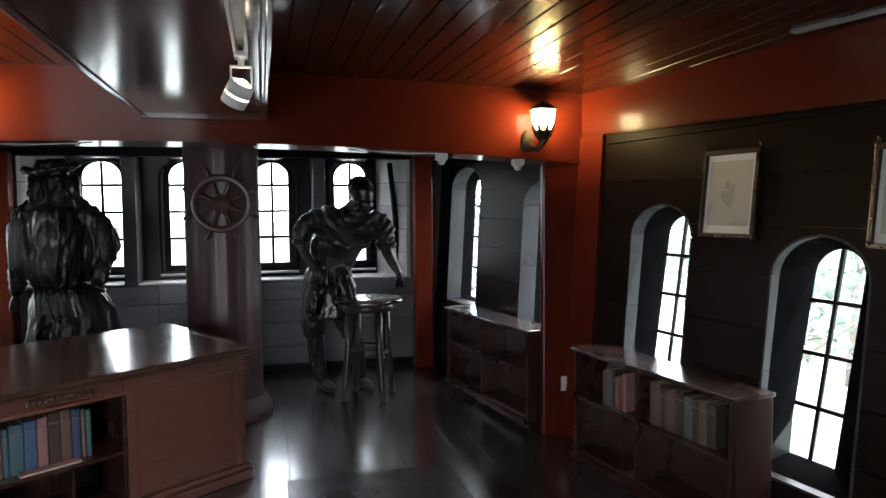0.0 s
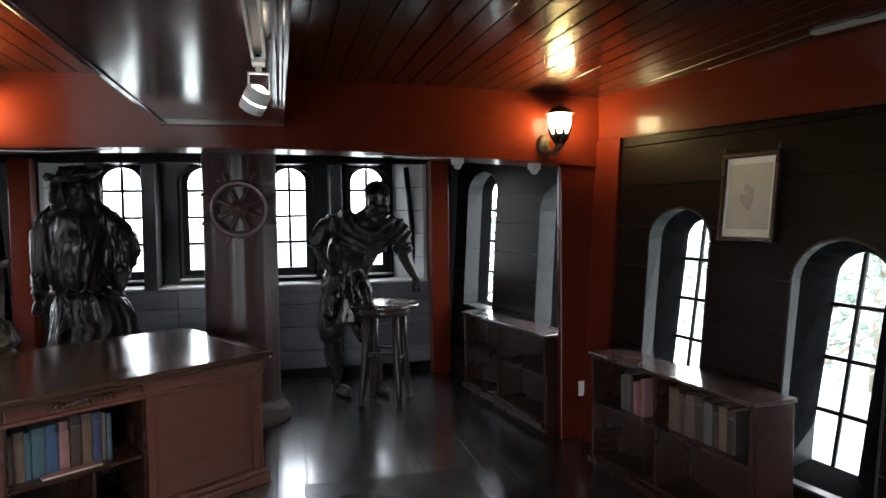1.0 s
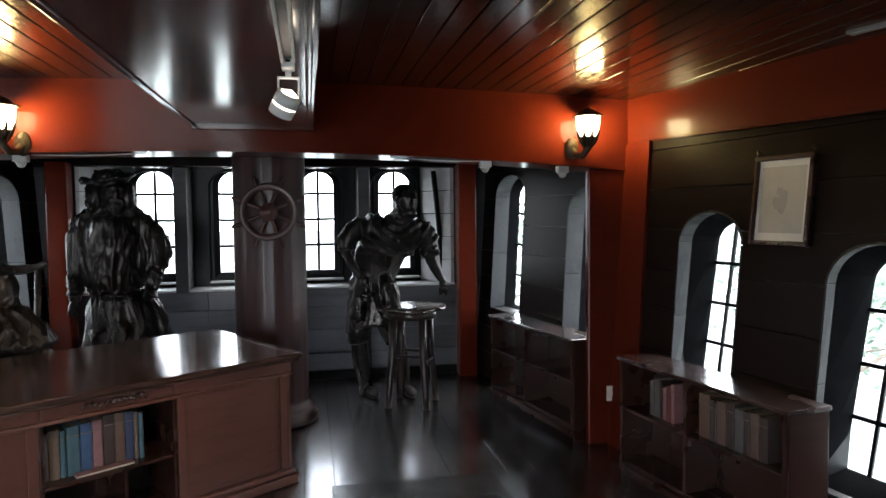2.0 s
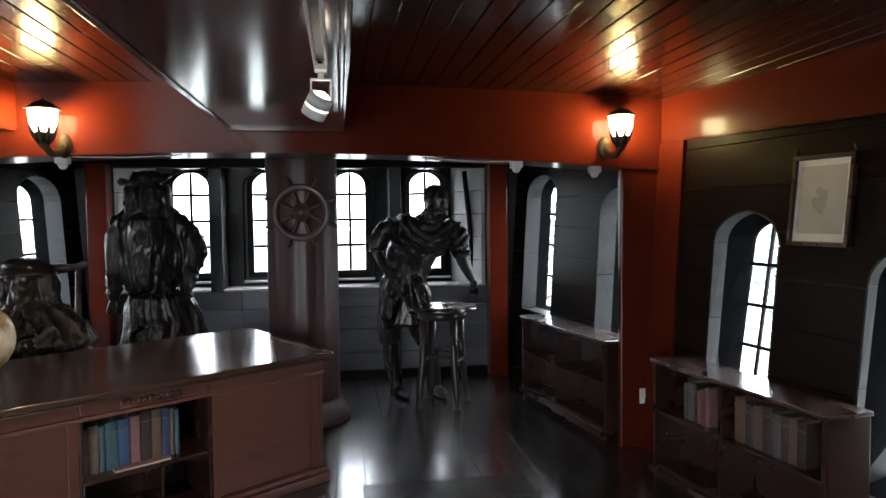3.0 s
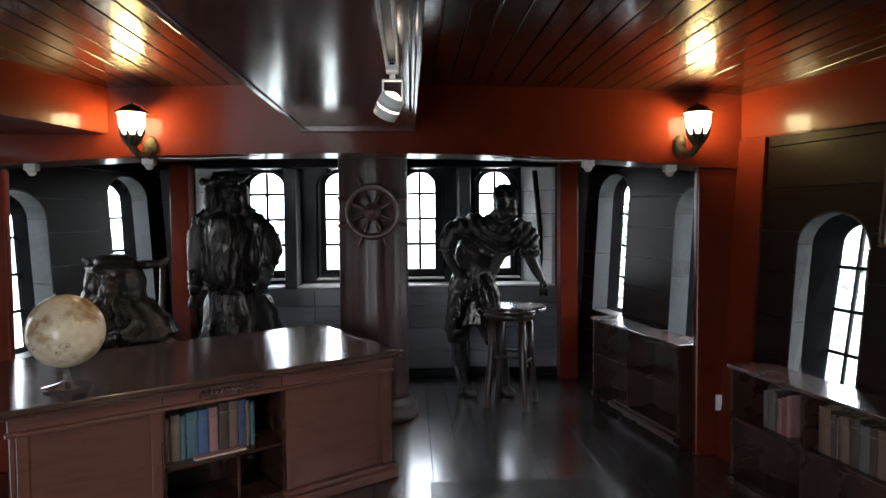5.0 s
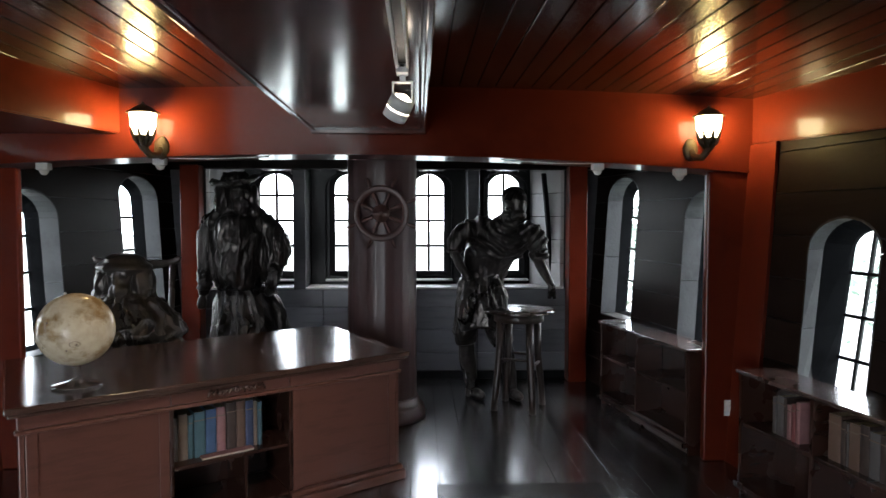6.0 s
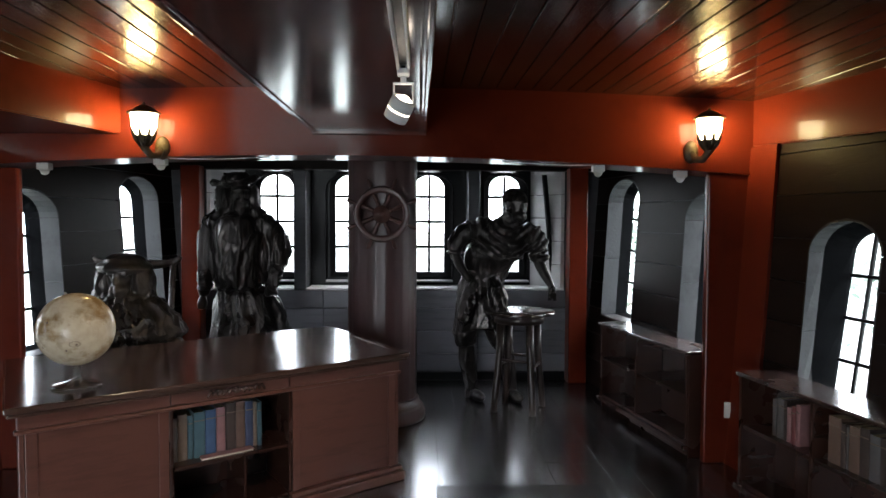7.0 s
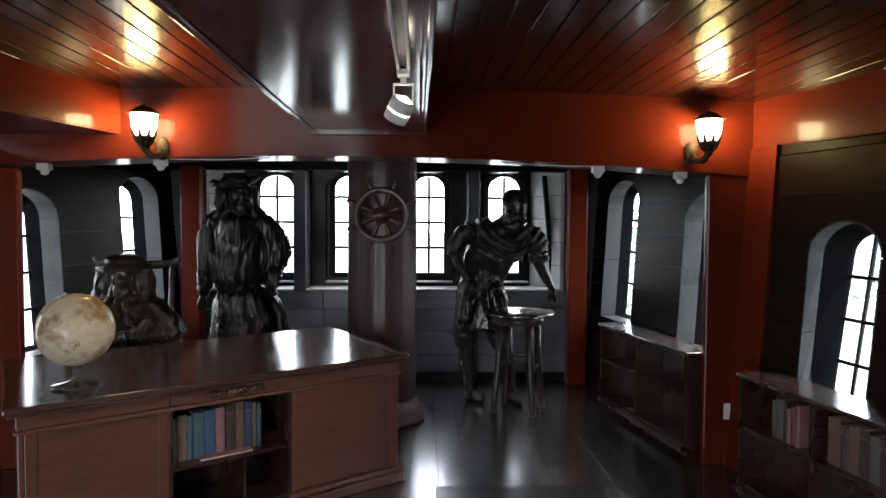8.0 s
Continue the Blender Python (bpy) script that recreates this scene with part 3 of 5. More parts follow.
desk_top = desk_part("desktop", (0, DL, 0, DW, 0.722, 0.75), DESK_TOP, "dark polished top", 0.008)
desk_part("edge_moulding", (0.012, DL - 0.012, 0.012, DW - 0.012, 0.704, 0.7215), DESK_TOP, bevel=0.007)
desk_part("border", (0.05, 0.056, 0.05, DW - 0.05, 0.7502, 0.7512), DESK_TOP, bevel=0, parent=desk_top)
desk_part("frieze", (0.045, 0.735, 0.055, 0.075, 0.642, 0.7035))
desk_part("frieze", (0.738, 1.335, 0.058, 0.078, 0.642, 0.7035))
desk_part("frieze", (1.338, DL - 0.045, 0.055, 0.075, 0.642, 0.7035))
desk_part("waist_moulding", (0.036, DL - 0.036, 0.044, 0.09, 0.622, 0.641), bevel=0.007)
desk_part("waist_moulding", (0.034, 0.06, 0.091, DW - 0.045, 0.622, 0.641), bevel=0.007)
desk_part("end_panel", (0.05, 0.075, 0.056, DW - 0.05, 0.085, 0.7035))
desk_part("end_panel", (DL - 0.075, DL - 0.05, 0.056, DW - 0.05, 0.085, 0.7035))
desk_part("back_panel", (0.076, DL - 0.076, DW - 0.075, DW - 0.05, 0.085, 0.7035))
for a0, a1 in ((0.076, 0.72), (1.345, DL - 0.076)):
    desk_part("door", (a0 + 0.004, a1 - 0.004, 0.066, 0.09, 0.087, 0.621))
    for s0, s1, z0, z1 in ((a0, a0 + 0.045, 0.087, 0.6215), (a1 - 0.045, a1, 0.087, 0.6215)):
        desk_part("stile", (s0, s1, 0.054, 0.0655, z0, z1), bevel=0.003)
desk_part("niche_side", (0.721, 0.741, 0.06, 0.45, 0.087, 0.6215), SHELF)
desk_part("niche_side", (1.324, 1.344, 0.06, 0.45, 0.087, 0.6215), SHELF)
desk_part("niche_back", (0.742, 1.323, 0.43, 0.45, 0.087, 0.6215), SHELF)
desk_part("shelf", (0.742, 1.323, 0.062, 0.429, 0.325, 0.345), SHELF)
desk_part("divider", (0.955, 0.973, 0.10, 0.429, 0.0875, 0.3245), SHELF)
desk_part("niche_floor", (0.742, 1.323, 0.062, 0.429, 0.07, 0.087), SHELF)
for a0, a1 in ((0.02, 0.75), (1.315, DL - 0.02)):
    desk_part("plinth", (a0, a1, 0.02, 0.06 if a0 > 1 else DW - 0.02, 0.0, 0.055), bevel=0.008)
    desk_part("plinth_moulding", (a0 + 0.012, a1 - 0.012, 0.032, 0.07 if a0 > 1 else DW - 0.032, 0.0555, 0.086), bevel=0.01)
# carved ornament on the middle of the frieze
bm = bmesh.new()
rnd = random.Random(4)
for s in (-1, 1):
    for k in range(5):
        x = 1.02 + s * (0.012 + 0.026 * k)
        tube([(x, 0.054, 0.668 + 0.008 * math.sin(k * 1.7)), (x + s * 0.012, 0.046, 0.682 + rnd.uniform(-0.006, 0.006)), (x + s * 0.026, 0.047, 0.668), (x + s * 0.03, 0.052, 0.658 + rnd.uniform(-0.004, 0.006))], [0.005, 0.009, 0.007, 0.003], 8, bm)
lathe([(0.004, -0.012), (0.016, -0.006), (0.018, 0.0), (0.01, 0.01)], 14, bm, pose(1.02, 0.05, 0.674, 90))
bmesh.ops.transform(bm, matrix=SKEW, verts=list(bm.verts))
part("ornament", bm, DESK_TOP, desk, "carved dark wooden scroll ornament")


# ---- books ----
BOOK_COLOURS = {"tan": (0.15, 0.108, 0.08), "blue": (0.045, 0.085, 0.17), "teal": (0.05, 0.10, 0.12), "dark": (0.045, 0.03, 0.026), "pink": (0.24, 0.12, 0.12), "grey": (0.095, 0.09, 0.092), "brown": (0.12, 0.075, 0.055), "navy": (0.04, 0.055, 0.11), "red": (0.16, 0.045, 0.045)}
BOOK_MATS = {k: material("book_cover_" + k, tuple(c * 0.8 for c in v), tuple(min(1, c * 1.2) for c in v), rough=0.55, grain=(12, 12, 12), fine=120, bump=0.15) for k, v in BOOK_COLOURS.items()}
PAPER = material("old_paper", (0.42, 0.36, 0.28), (0.55, 0.48, 0.38), rough=0.8, grain=(3, 3, 200), bump=0.2)


def book(m, thick, height, depth, colour, where, skew=None):
    """A closed book standing with its spine to -y, its thickness along x."""
    ob = empty("book", m, colour + " cloth-bound book standing upright " + where, "book", group="books " + where)
    pages = box(0.003, thick - 0.003, 0.006, depth - 0.003, 0.003, height - 0.004, 0.001)
    cover = bmesh.new()
    box(0, 0.0026, 0.002, depth, 0, height, 0.0008, cover)
    box(thick - 0.0026, thick, 0.002, depth, 0, height, 0.0008, cover)
    # rounded spine
    prev = None
    for k in range(7):
        a = math.pi * k / 6
        x, y = thick / 2 - math.cos(a) * thick / 2, 0.003 - math.sin(a) * min(0.006, thick * 0.25)
        ring = [cover.verts.new((x, y, 0)), cover.verts.new((x, y, height))]
        if prev:
            cover.faces.new((prev[0], ring[0], ring[1], prev[1]))
        prev = ring
    bands = box(0.002, thick - 0.002, -0.0045, 0.0, height * 0.8, height * 0.8 + 0.005, 0.0005)
    for nm, b, mt in (("page_block", pages, PAPER), ("cover", cover, BOOK_MATS[colour]), ("spine_band", bands, BOOK_MATS["tan"])):
        if skew is not None:
            bmesh.ops.transform(b, matrix=skew, verts=list(b.verts))
            bmesh.ops.recalc_face_normals(b, faces=list(b.faces))
        part(nm, b, mt, ob)
    return ob


rnd = random.Random(11)
a = 1.318
for colour, thick, height in (("grey", 0.022, 0.215), ("tan", 0.045, 0.225), ("teal", 0.025, 0.215), ("teal", 0.055, 0.225), ("blue", 0.052, 0.228), ("pink", 0.045, 0.232), ("dark", 0.05, 0.245), ("brown", 0.046, 0.245), ("navy", 0.040, 0.24), ("tan", 0.018, 0.23), ("teal", 0.022, 0.225)):
    a -= thick + 0.003
    p = DESK_AT + E1 * a + E2 * (0.13 + rnd.uniform(0, 0.01))
    book(Matrix.Translation((p.x, p.y, 0.3455)), thick, height, 0.17, colour, "in the desk shelf", SKEW)
p = DESK_AT + E1 * 0.93 + E2 * 0.072
lying = empty("booklet", Matrix.Translation((p.x, p.y, 0.3455)), "flat faded red and cream booklet lying on the desk shelf", "booklet")
for nm, b, mt in (("page_block", (0, 0.26, 0.002, 0.05, 0.001, 0.010), PAPER), ("cover", (-0.002, 0.262, 0, 0.051, 0.0102, 0.012), BOOK_MATS["pink"])):
    one = box(*b, 0.0006)
    bmesh.ops.transform(one, matrix=SKEW, verts=list(one.verts))
    bmesh.ops.recalc_face_normals(one, faces=list(one.faces))
    part(nm, one, mt, lying)

# ---- low bookcases along the starboard side ----
def bookcase(far, near, height, depth, label):
    d = Vector((near[0] - far[0], near[1] - far[1], 0))
    width = d.length
    ob = empty("bookcase", Matrix.Translation((far[0], far[1], 0)) @ Matrix.Rotation(math.atan2(d.y, d.x), 4, "Z"), label, "bookcase", group="low bookcases")
    P = lambda n, b, bev=0.004, mt=SHELF, lb="": part(n, box(*b, bev), mt, ob, lb)
    P("top", (-0.012, width + 0.012, -0.015, depth, height - 0.022, height), 0.006, CASE_TOP)
    for x0, x1 in ((0, 0.022), (width - 0.022, width)):
        P("side", (x0, x1, 0.012, depth - 0.004, 0.0, height - 0.0225), 0.003)
    P("back", (0.0225, width - 0.0225, depth - 0.018, depth - 0.006, 0.09, height - 0.0225), 0)
    P("divider", (width * 0.45, width * 0.45 + 0.022, 0.006, depth - 0.019, 0.105, height - 0.0225), 0.003)
    zs = 0.105 + (height - 0.13) * 0.50
    P("shelf", (0.0225, width * 0.45 - 0.0005, 0.014, depth - 0.019, zs, zs + 0.02), 0.003)
    P("shelf", (width * 0.45 + 0.0225, width - 0.0225, 0.014, depth - 0.019, zs, zs + 0.02), 0.003)
    P("bottom", (0.0225, width - 0.0225, 0.012, depth - 0.019, 0.0845, 0.1045), 0.003)
    P("bottom_rail", (-0.008, width + 0.008, -0.022, 0.0115, 0.055, 0.088), 0.005)
    P("plinth", (0.03, width - 0.03, 0.04, depth - 0.03, 0.0, 0.0845), 0.003)
    for x in (0.0, width - 0.03):
        for z in (0.0885, height - 0.06):
            P("corner_block", (x, x + 0.03, -0.004, 0.0115, z, z + 0.035), 0.003)
        P("stile", (x + 0.003, x + 0.027, 0.0, 0.0115, 0.124, height - 0.0605), 0.003)
    return ob, width, zs + 0.0205


aft_case, aft_w, aft_z = bookcase((1.478, 5.52), (1.70, 4.255), 0.69, 0.235, "low dark reddish wooden bookcase with four empty compartments")
main_case, main_w, main_z = bookcase((1.745, 3.65), (1.925, 2.47), 0.70, 0.235, "low dark reddish wooden bookcase with books on its upper shelves")
to_case = main_case.matrix_world
x = 0.20
for colour, thick, height in (("grey", 0.03, 0.19), ("grey", 0.05, 0.205), ("dark", 0.02, 0.2), ("pink", 0.03, 0.175), ("red", 0.03, 0.19), ("pink", 0.028, 0.205)):
    book(to_case @ Matrix.Translation((x, 0.06, main_z)), thick, height, 0.14, colour, "in the low bookcase")
    x += thick + 0.003
x = main_w * 0.45 + 0.055
for colour, thick, height in (("brown", 0.075, 0.215), ("dark", 0.028, 0.20), ("grey", 0.012, 0.19), ("brown", 0.06, 0.205), ("dark", 0.05, 0.215), ("grey", 0.055, 0.2), ("dark", 0.035, 0.2), ("brown", 0.05, 0.205), ("dark", 0.05, 0.2)):
    book(to_case @ Matrix.Translation((x, 0.06, main_z)), thick, height, 0.14, colour, "in the low bookcase")
    x += thick + 0.003

# ---- the tall stool ----
STOOL = material("dark_stool_wood", (0.014, 0.009, 0.007), (0.03, 0.018, 0.014), rough=0.36, grain=(10, 10, 3), bump=0.12, coat=0.15)
STOOL_TOP = material("polished_stool_top", (0.03, 0.02, 0.017), (0.06, 0.04, 0.032), rough=0.28, spec=0.8, grain=(4, 18, 18), bump=0.06, coat=1.0, coat_rough=0.22, coat_ior=2.3)
stool = empty("stool", pose(0.80, 5.44, 0, 0, 0, 66), "tall dark wooden round-topped stool with splayed legs", "stool")
part("seat", lathe([(0.0, 0.768), (0.262, 0.768), (0.28, 0.776), (0.284, 0.788), (0.275, 0.797), (0.0, 0.80)], 48, caps=False), STOOL_TOP, stool, "polished round top")
part("apron", lathe([(0.19, 0.70), (0.20, 0.705), (0.20, 0.7675), (0.19, 0.7675), (0.19, 0.70)], 40, caps=False), STOOL, stool)
legs = []
for k in range(4):
    a = math.pi / 4 + k * math.pi / 2
    top, foot = Vector((math.cos(a) * 0.165, math.sin(a) * 0.165, 0.74)), Vector((math.cos(a) * 0.222, math.sin(a) * 0.222, 0))
    legs.append((top, foot))
    mid = top.lerp(foot, 0.45) + Vector((math.cos(a), math.sin(a), 0)) * -0.012
    part("leg", tube([top, mid, top.lerp(foot, 0.85), foot], [0.031, 0.030, 0.026, 0.028], 10), STOOL, stool)
for k in range(4):
    (t0, f0), (t1, f1) = legs[k], legs[(k + 1) % 4]
    z = 0.36 + 0.05 * (k % 2)
    part("stretcher", tube([t0.lerp(f0, 1 - z / 0.74), t1.lerp(f1, 1 - z / 0.74)], 0.012, 8), STOOL, stool)

# ---- globe on the desk ----
globe_at = Vector((-1.565, 3.17, 0.7515))
globe = empty("globe", Matrix.Translation(globe_at), "antique cream globe with brown continents on a clear stand", "globe")
GLOBE = bpy.data.materials.new("globe_map")
GLOBE.use_nodes = True
n, l = GLOBE.node_tree.nodes, GLOBE.node_tree.links
tc, t1, t2 = n.new("ShaderNodeTexCoord"), n.new("ShaderNodeTexNoise"), n.new("ShaderNodeTexNoise")
t1.inputs["Scale"].default_value, t1.inputs["Detail"].default_value, t1.inputs["Roughness"].default_value = 6.5, 8.0, 0.6
t2.inputs["Scale"].default_value, t2.inputs["Detail"].default_value = 30.0, 4.0
rp = n.new("ShaderNodeValToRGB")
rp.color_ramp.elements[0].position, rp.color_ramp.elements[1].position = 0.47, 0.60
rp.color_ramp.elements[0].color, rp.color_ramp.elements[1].color = (0.62, 0.53, 0.38, 1), (0.30, 0.185, 0.08, 1)
mxn = n.new("ShaderNodeMixRGB")
mxn.blend_type, mxn.inputs[0].default_value = "OVERLAY", 0.35
l.new(tc.outputs["Object"], t1.inputs["Vector"])
l.new(tc.outputs["Object"], t2.inputs["Vector"])
l.new(t1.outputs[0], rp.inputs[0])
l.new(rp.outputs[0], mxn.inputs[1])
l.new(t2.outputs[0], mxn.inputs[2])
l.new(mxn.outputs[0], n["Principled BSDF"].inputs["Base Color"])
n["Principled BSDF"].inputs["Roughness"].default_value = 0.22
one = bmesh.new()
bmesh.ops.create_uvsphere(one, u_segments=48, v_segments=28, radius=0.165)
bmesh.ops.translate(one, vec=(0, 0, 0.262), verts=list(one.verts))
ball = part("ball", one, GLOBE, globe, "cream map ball with brown continents", smooth=True)
CLEAR = bpy.data.materials.new("smoky_plastic")
CLEAR.use_nodes = True
b = CLEAR.node_tree.nodes["Principled BSDF"]
b.inputs["Base Color"].default_value, b.inputs["Roughness"].default_value, b.inputs["Transmission Weight"].default_value = (0.16, 0.13, 0.12, 1), 0.08, 0.6
part("stem", lathe([(0.024, 0.028), (0.018, 0.04), (0.015, 0.06), (0.02, 0.100)], 20), CLEAR, globe)
part("base", lathe([(0.105, 0.0), (0.108, 0.006), (0.09, 0.013), (0.04, 0.024), (0.026, 0.034)], 40), CLEAR, globe)
one = lathe([(0.0065, 0.0), (0.0065, 0.008), (0.003, 0.012)], 12)
bmesh.ops.transform(one, matrix=Matrix.Translation((-0.045, 0, 0.4185)), verts=list(one.verts))
part("pole_cap", one, material("steel", (0.5, 0.5, 0.5), (0.65, 0.65, 0.65), rough=0.3, metal=1.0), globe)
one = lathe([(0.020, -0.0015), (0.022, -0.0015), (0.022, 0.0015), (0.020, 0.0015), (0.020, -0.0015)], 28, caps=False, sy=0.6)
tilt = Vector((0.066, -0.148, -0.045)).normalized()
bmesh.ops.transform(one, matrix=Matrix.Translation(Vector((0, 0, 0.262)) + tilt * 0.1636) @ tilt.to_track_quat("Z", "Y").to_matrix().to_4x4(), verts=list(one.verts))
part("cartouche", one, BOOK_MATS["brown"], globe)
for k, (a, b) in enumerate(((-0.05, 0.05), (0.03, -0.075), (-0.09, -0.07), (0.075, -0.05))):
    d = Vector((a, -0.15, b)).normalized()
    one = lathe([(0.0045, -0.001), (0.0045, 0.0006), (0.002, 0.001)], 10, m=Matrix.Translation(Vector((0, 0, 0.262)) + d * 0.165) @ d.to_track_quat("Z", "Y").to_matrix().to_4x4())
    part("map_mark", one, BOOK_MATS["brown"], globe)

# ---- wall lanterns on the cross beam ----
IRON = material("dark_bronze_iron", (0.035, 0.028, 0.018), (0.09, 0.07, 0.045), rough=0.45, metal=0.6, grain=(30, 30, 30), bump=0.3)
LAMP_GLASS = glowing("lit_lantern_glass", (1.0, 0.80, 0.46), 28.0)
LAMPS = [(1.715, 1), (-1.585, -1)]
for lx, hand in LAMPS:
    side = -0.055 * hand
    lantern = empty("wall_lantern", pose(lx, BEAM_Y - 0.135, 1.938), "lit dark bronze wall lantern with ribbed glass on the beam", "wall lantern", group="wall lanterns")
    part("wall_plate", lathe([(0.052, 0.0), (0.05, 0.012), (0.036, 0.022), (0.02, 0.03)], 24, m=pose(side, 0.134, 0.0, 90) @ Matrix.Diagonal((0.85, 1.35, 1, 1))), IRON, lantern)
    part("arm", tube([(side, 0.115, -0.01), (side * 0.9, 0.07, -0.05), (side * 0.5, 0.02, -0.055), (side * 0.15, 0.0, -0.02), (0, 0, 0.02)], [0.018, 0.02, 0.021, 0.02, 0.022], 12), IRON, lantern)
    leaf = bmesh.new()
    for k in range(8):
        a = 2 * math.pi * k / 8
        c, s = math.cos(a), math.sin(a)
        tube([(0.02 * c, 0.02 * s, 0.0), (0.045 * c, 0.045 * s, 0.035), (0.066 * c, 0.066 * s, 0.075), (0.072 * c, 0.072 * s, 0.10)], [0.012, 0.014, 0.009, 0.002], 6, leaf)
    lathe([(0.012, -0.03), (0.03, -0.005), (0.026, 0.01), (0.045, 0.03), (0.03, 0.036)], 20, leaf)
    # solid bowl added inside the leaves to block the lamp's light downwards
    lathe([(0.012, 0.005), (0.036, 0.028), (0.053, 0.056), (0.0555, 0.066), (0.051, 0.064), (0.034, 0.034), (0.012, 0.012)], 24, leaf)
    part("leaf_cup", leaf, IRON, lantern)
    glass = bmesh.new()
    lathe([(0.035, 0.03), (0.058, 0.065), (0.068, 0.11), (0.072, 0.16), (0.074, 0.185)], 32, glass, caps=False)
    globe_glass = part("glass_shade", glass, LAMP_GLASS, lantern, "glowing ribbed glass", smooth=True)
    globe_glass.visible_shadow = False
    part("cap", lathe([(0.090, 0.182), (0.094, 0.187), (0.084, 0.193), (0.066, 0.202), (0.05, 0.216), (0.025, 0.228), (0.008, 0.234), (0.011, 0.242), (0.003, 0.25)], 32), IRON, lantern)
    for k in range(8):
        a = 2 * math.pi * (k + 0.5) / 8
        c, s = math.cos(a), math.sin(a)
        part("rib", tube([(0.06 * c, 0.06 * s, 0.065), (0.070 * c, 0.070 * s, 0.11), (0.076 * c, 0.076 * s, 0.181)], 0.003, 6), IRON, lantern)
    bulb = bpy.data.lights.new("lantern_light", "POINT")
    bulb.energy, bulb.color, bulb.shadow_soft_size = 27.0, (1.0, 0.70, 0.22), 0.05
    lo = new("lantern_light", bulb)
    lo.location = (lx, BEAM_Y - 0.135, 2.05)

# ---- track with a spotlight under the dropped panel ----
track = empty("spotlight", pose(-0.055, 2.30, 2.043), "white track spotlight on a pale rail under the ceiling panel", "spotlight")
for x in (-0.022, 0.014):
    part("rail", box(x, x + 0.010, -3.0, 0.0, -0.028, 0, 0.002), WHITE, track)
part("rail_bed", box(-0.014, 0.016, -3.0, -0.002, -0.012, -0.001, 0.001), FRAME, track)
part("adapter", box(-0.021, 0.021, 0.0, 0.07, -0.04, -0.001, 0.004), WHITE, track)
part("adapter_slot", box(-0.008, 0.008, -0.002, 0.001, -0.022, -0.014, 0.001), FRAME, track)
yoke = bmesh.new()
for x in (-0.036, 0.03):
    box(x, x + 0.006, 0.045, 0.065, -0.145, -0.062, 0.002, yoke)
box(-0.036, 0.036, 0.043, 0.067, -0.066, -0.06, 0.002, yoke)
box(-0.01, 0.01, 0.046, 0.064, -0.061, -0.039, 0.002, yoke)
part("yoke", yoke, WHITE, track)
head_m = Matrix.Translation((-0.002, 0.055, -0.125)) @ Matrix.Rotation(radians(28), 4, "Y") @ Matrix.Rotation(radians(24), 4, "X")
part("shade", lathe([(0.030, 0.012), (0.041, 0.01), (0.043, -0.018), (0.0425, -0.018), (0.0425, -0.028)], 32, m=head_m, caps=False), WHITE, track)
part("shade_ring", lathe([(0.0425, -0.034), (0.043, -0.036), (0.041, -0.066), (0.036, -0.066), (0.036, -0.04)], 32, m=head_m, caps=False), WHITE, track)
BULB = glowing("lit_bulb", (1.0, 0.86, 0.72), 7.0)
part("bulb", lathe([(0.004, 0.024), (0.018, 0.018), (0.029, 0.008), (0.03, -0.02), (0.04, -0.031), (0.03, -0.045), (0.01, -0.05)], 24, m=head_m), BULB, track, "lit bulb")
sp = bpy.data.lights.new("spotlight_beam", "SPOT")
sp.energy, sp.color, sp.spot_size, sp.spot_blend, sp.shadow_soft_size = 24.0, (1.0, 0.85, 0.68), radians(70), 0.6, 0.03
so = new("spotlight_beam", sp)
so.matrix_world = look((-0.10, 2.42, 1.83), (-1.2, 3.3, 0.75))

# ---- pictures on the starboard side ----
PICTURE = material("faded_chart", (0.36, 0.35, 0.31), (0.47, 0.46, 0.41), rough=0.5, grain=(5, 5, 5), fine=20, bump=0.02)
MOUNT = material("pale_mount", (0.66, 0.65, 0.61), (0.74, 0.73, 0.69), rough=0.6, grain=(5, 5, 5), bump=0.03)
CHART = material("chart_drawing", (0.24, 0.24, 0.22), (0.34, 0.33, 0.30), rough=0.5, grain=(14, 14, 14), bump=0.02)


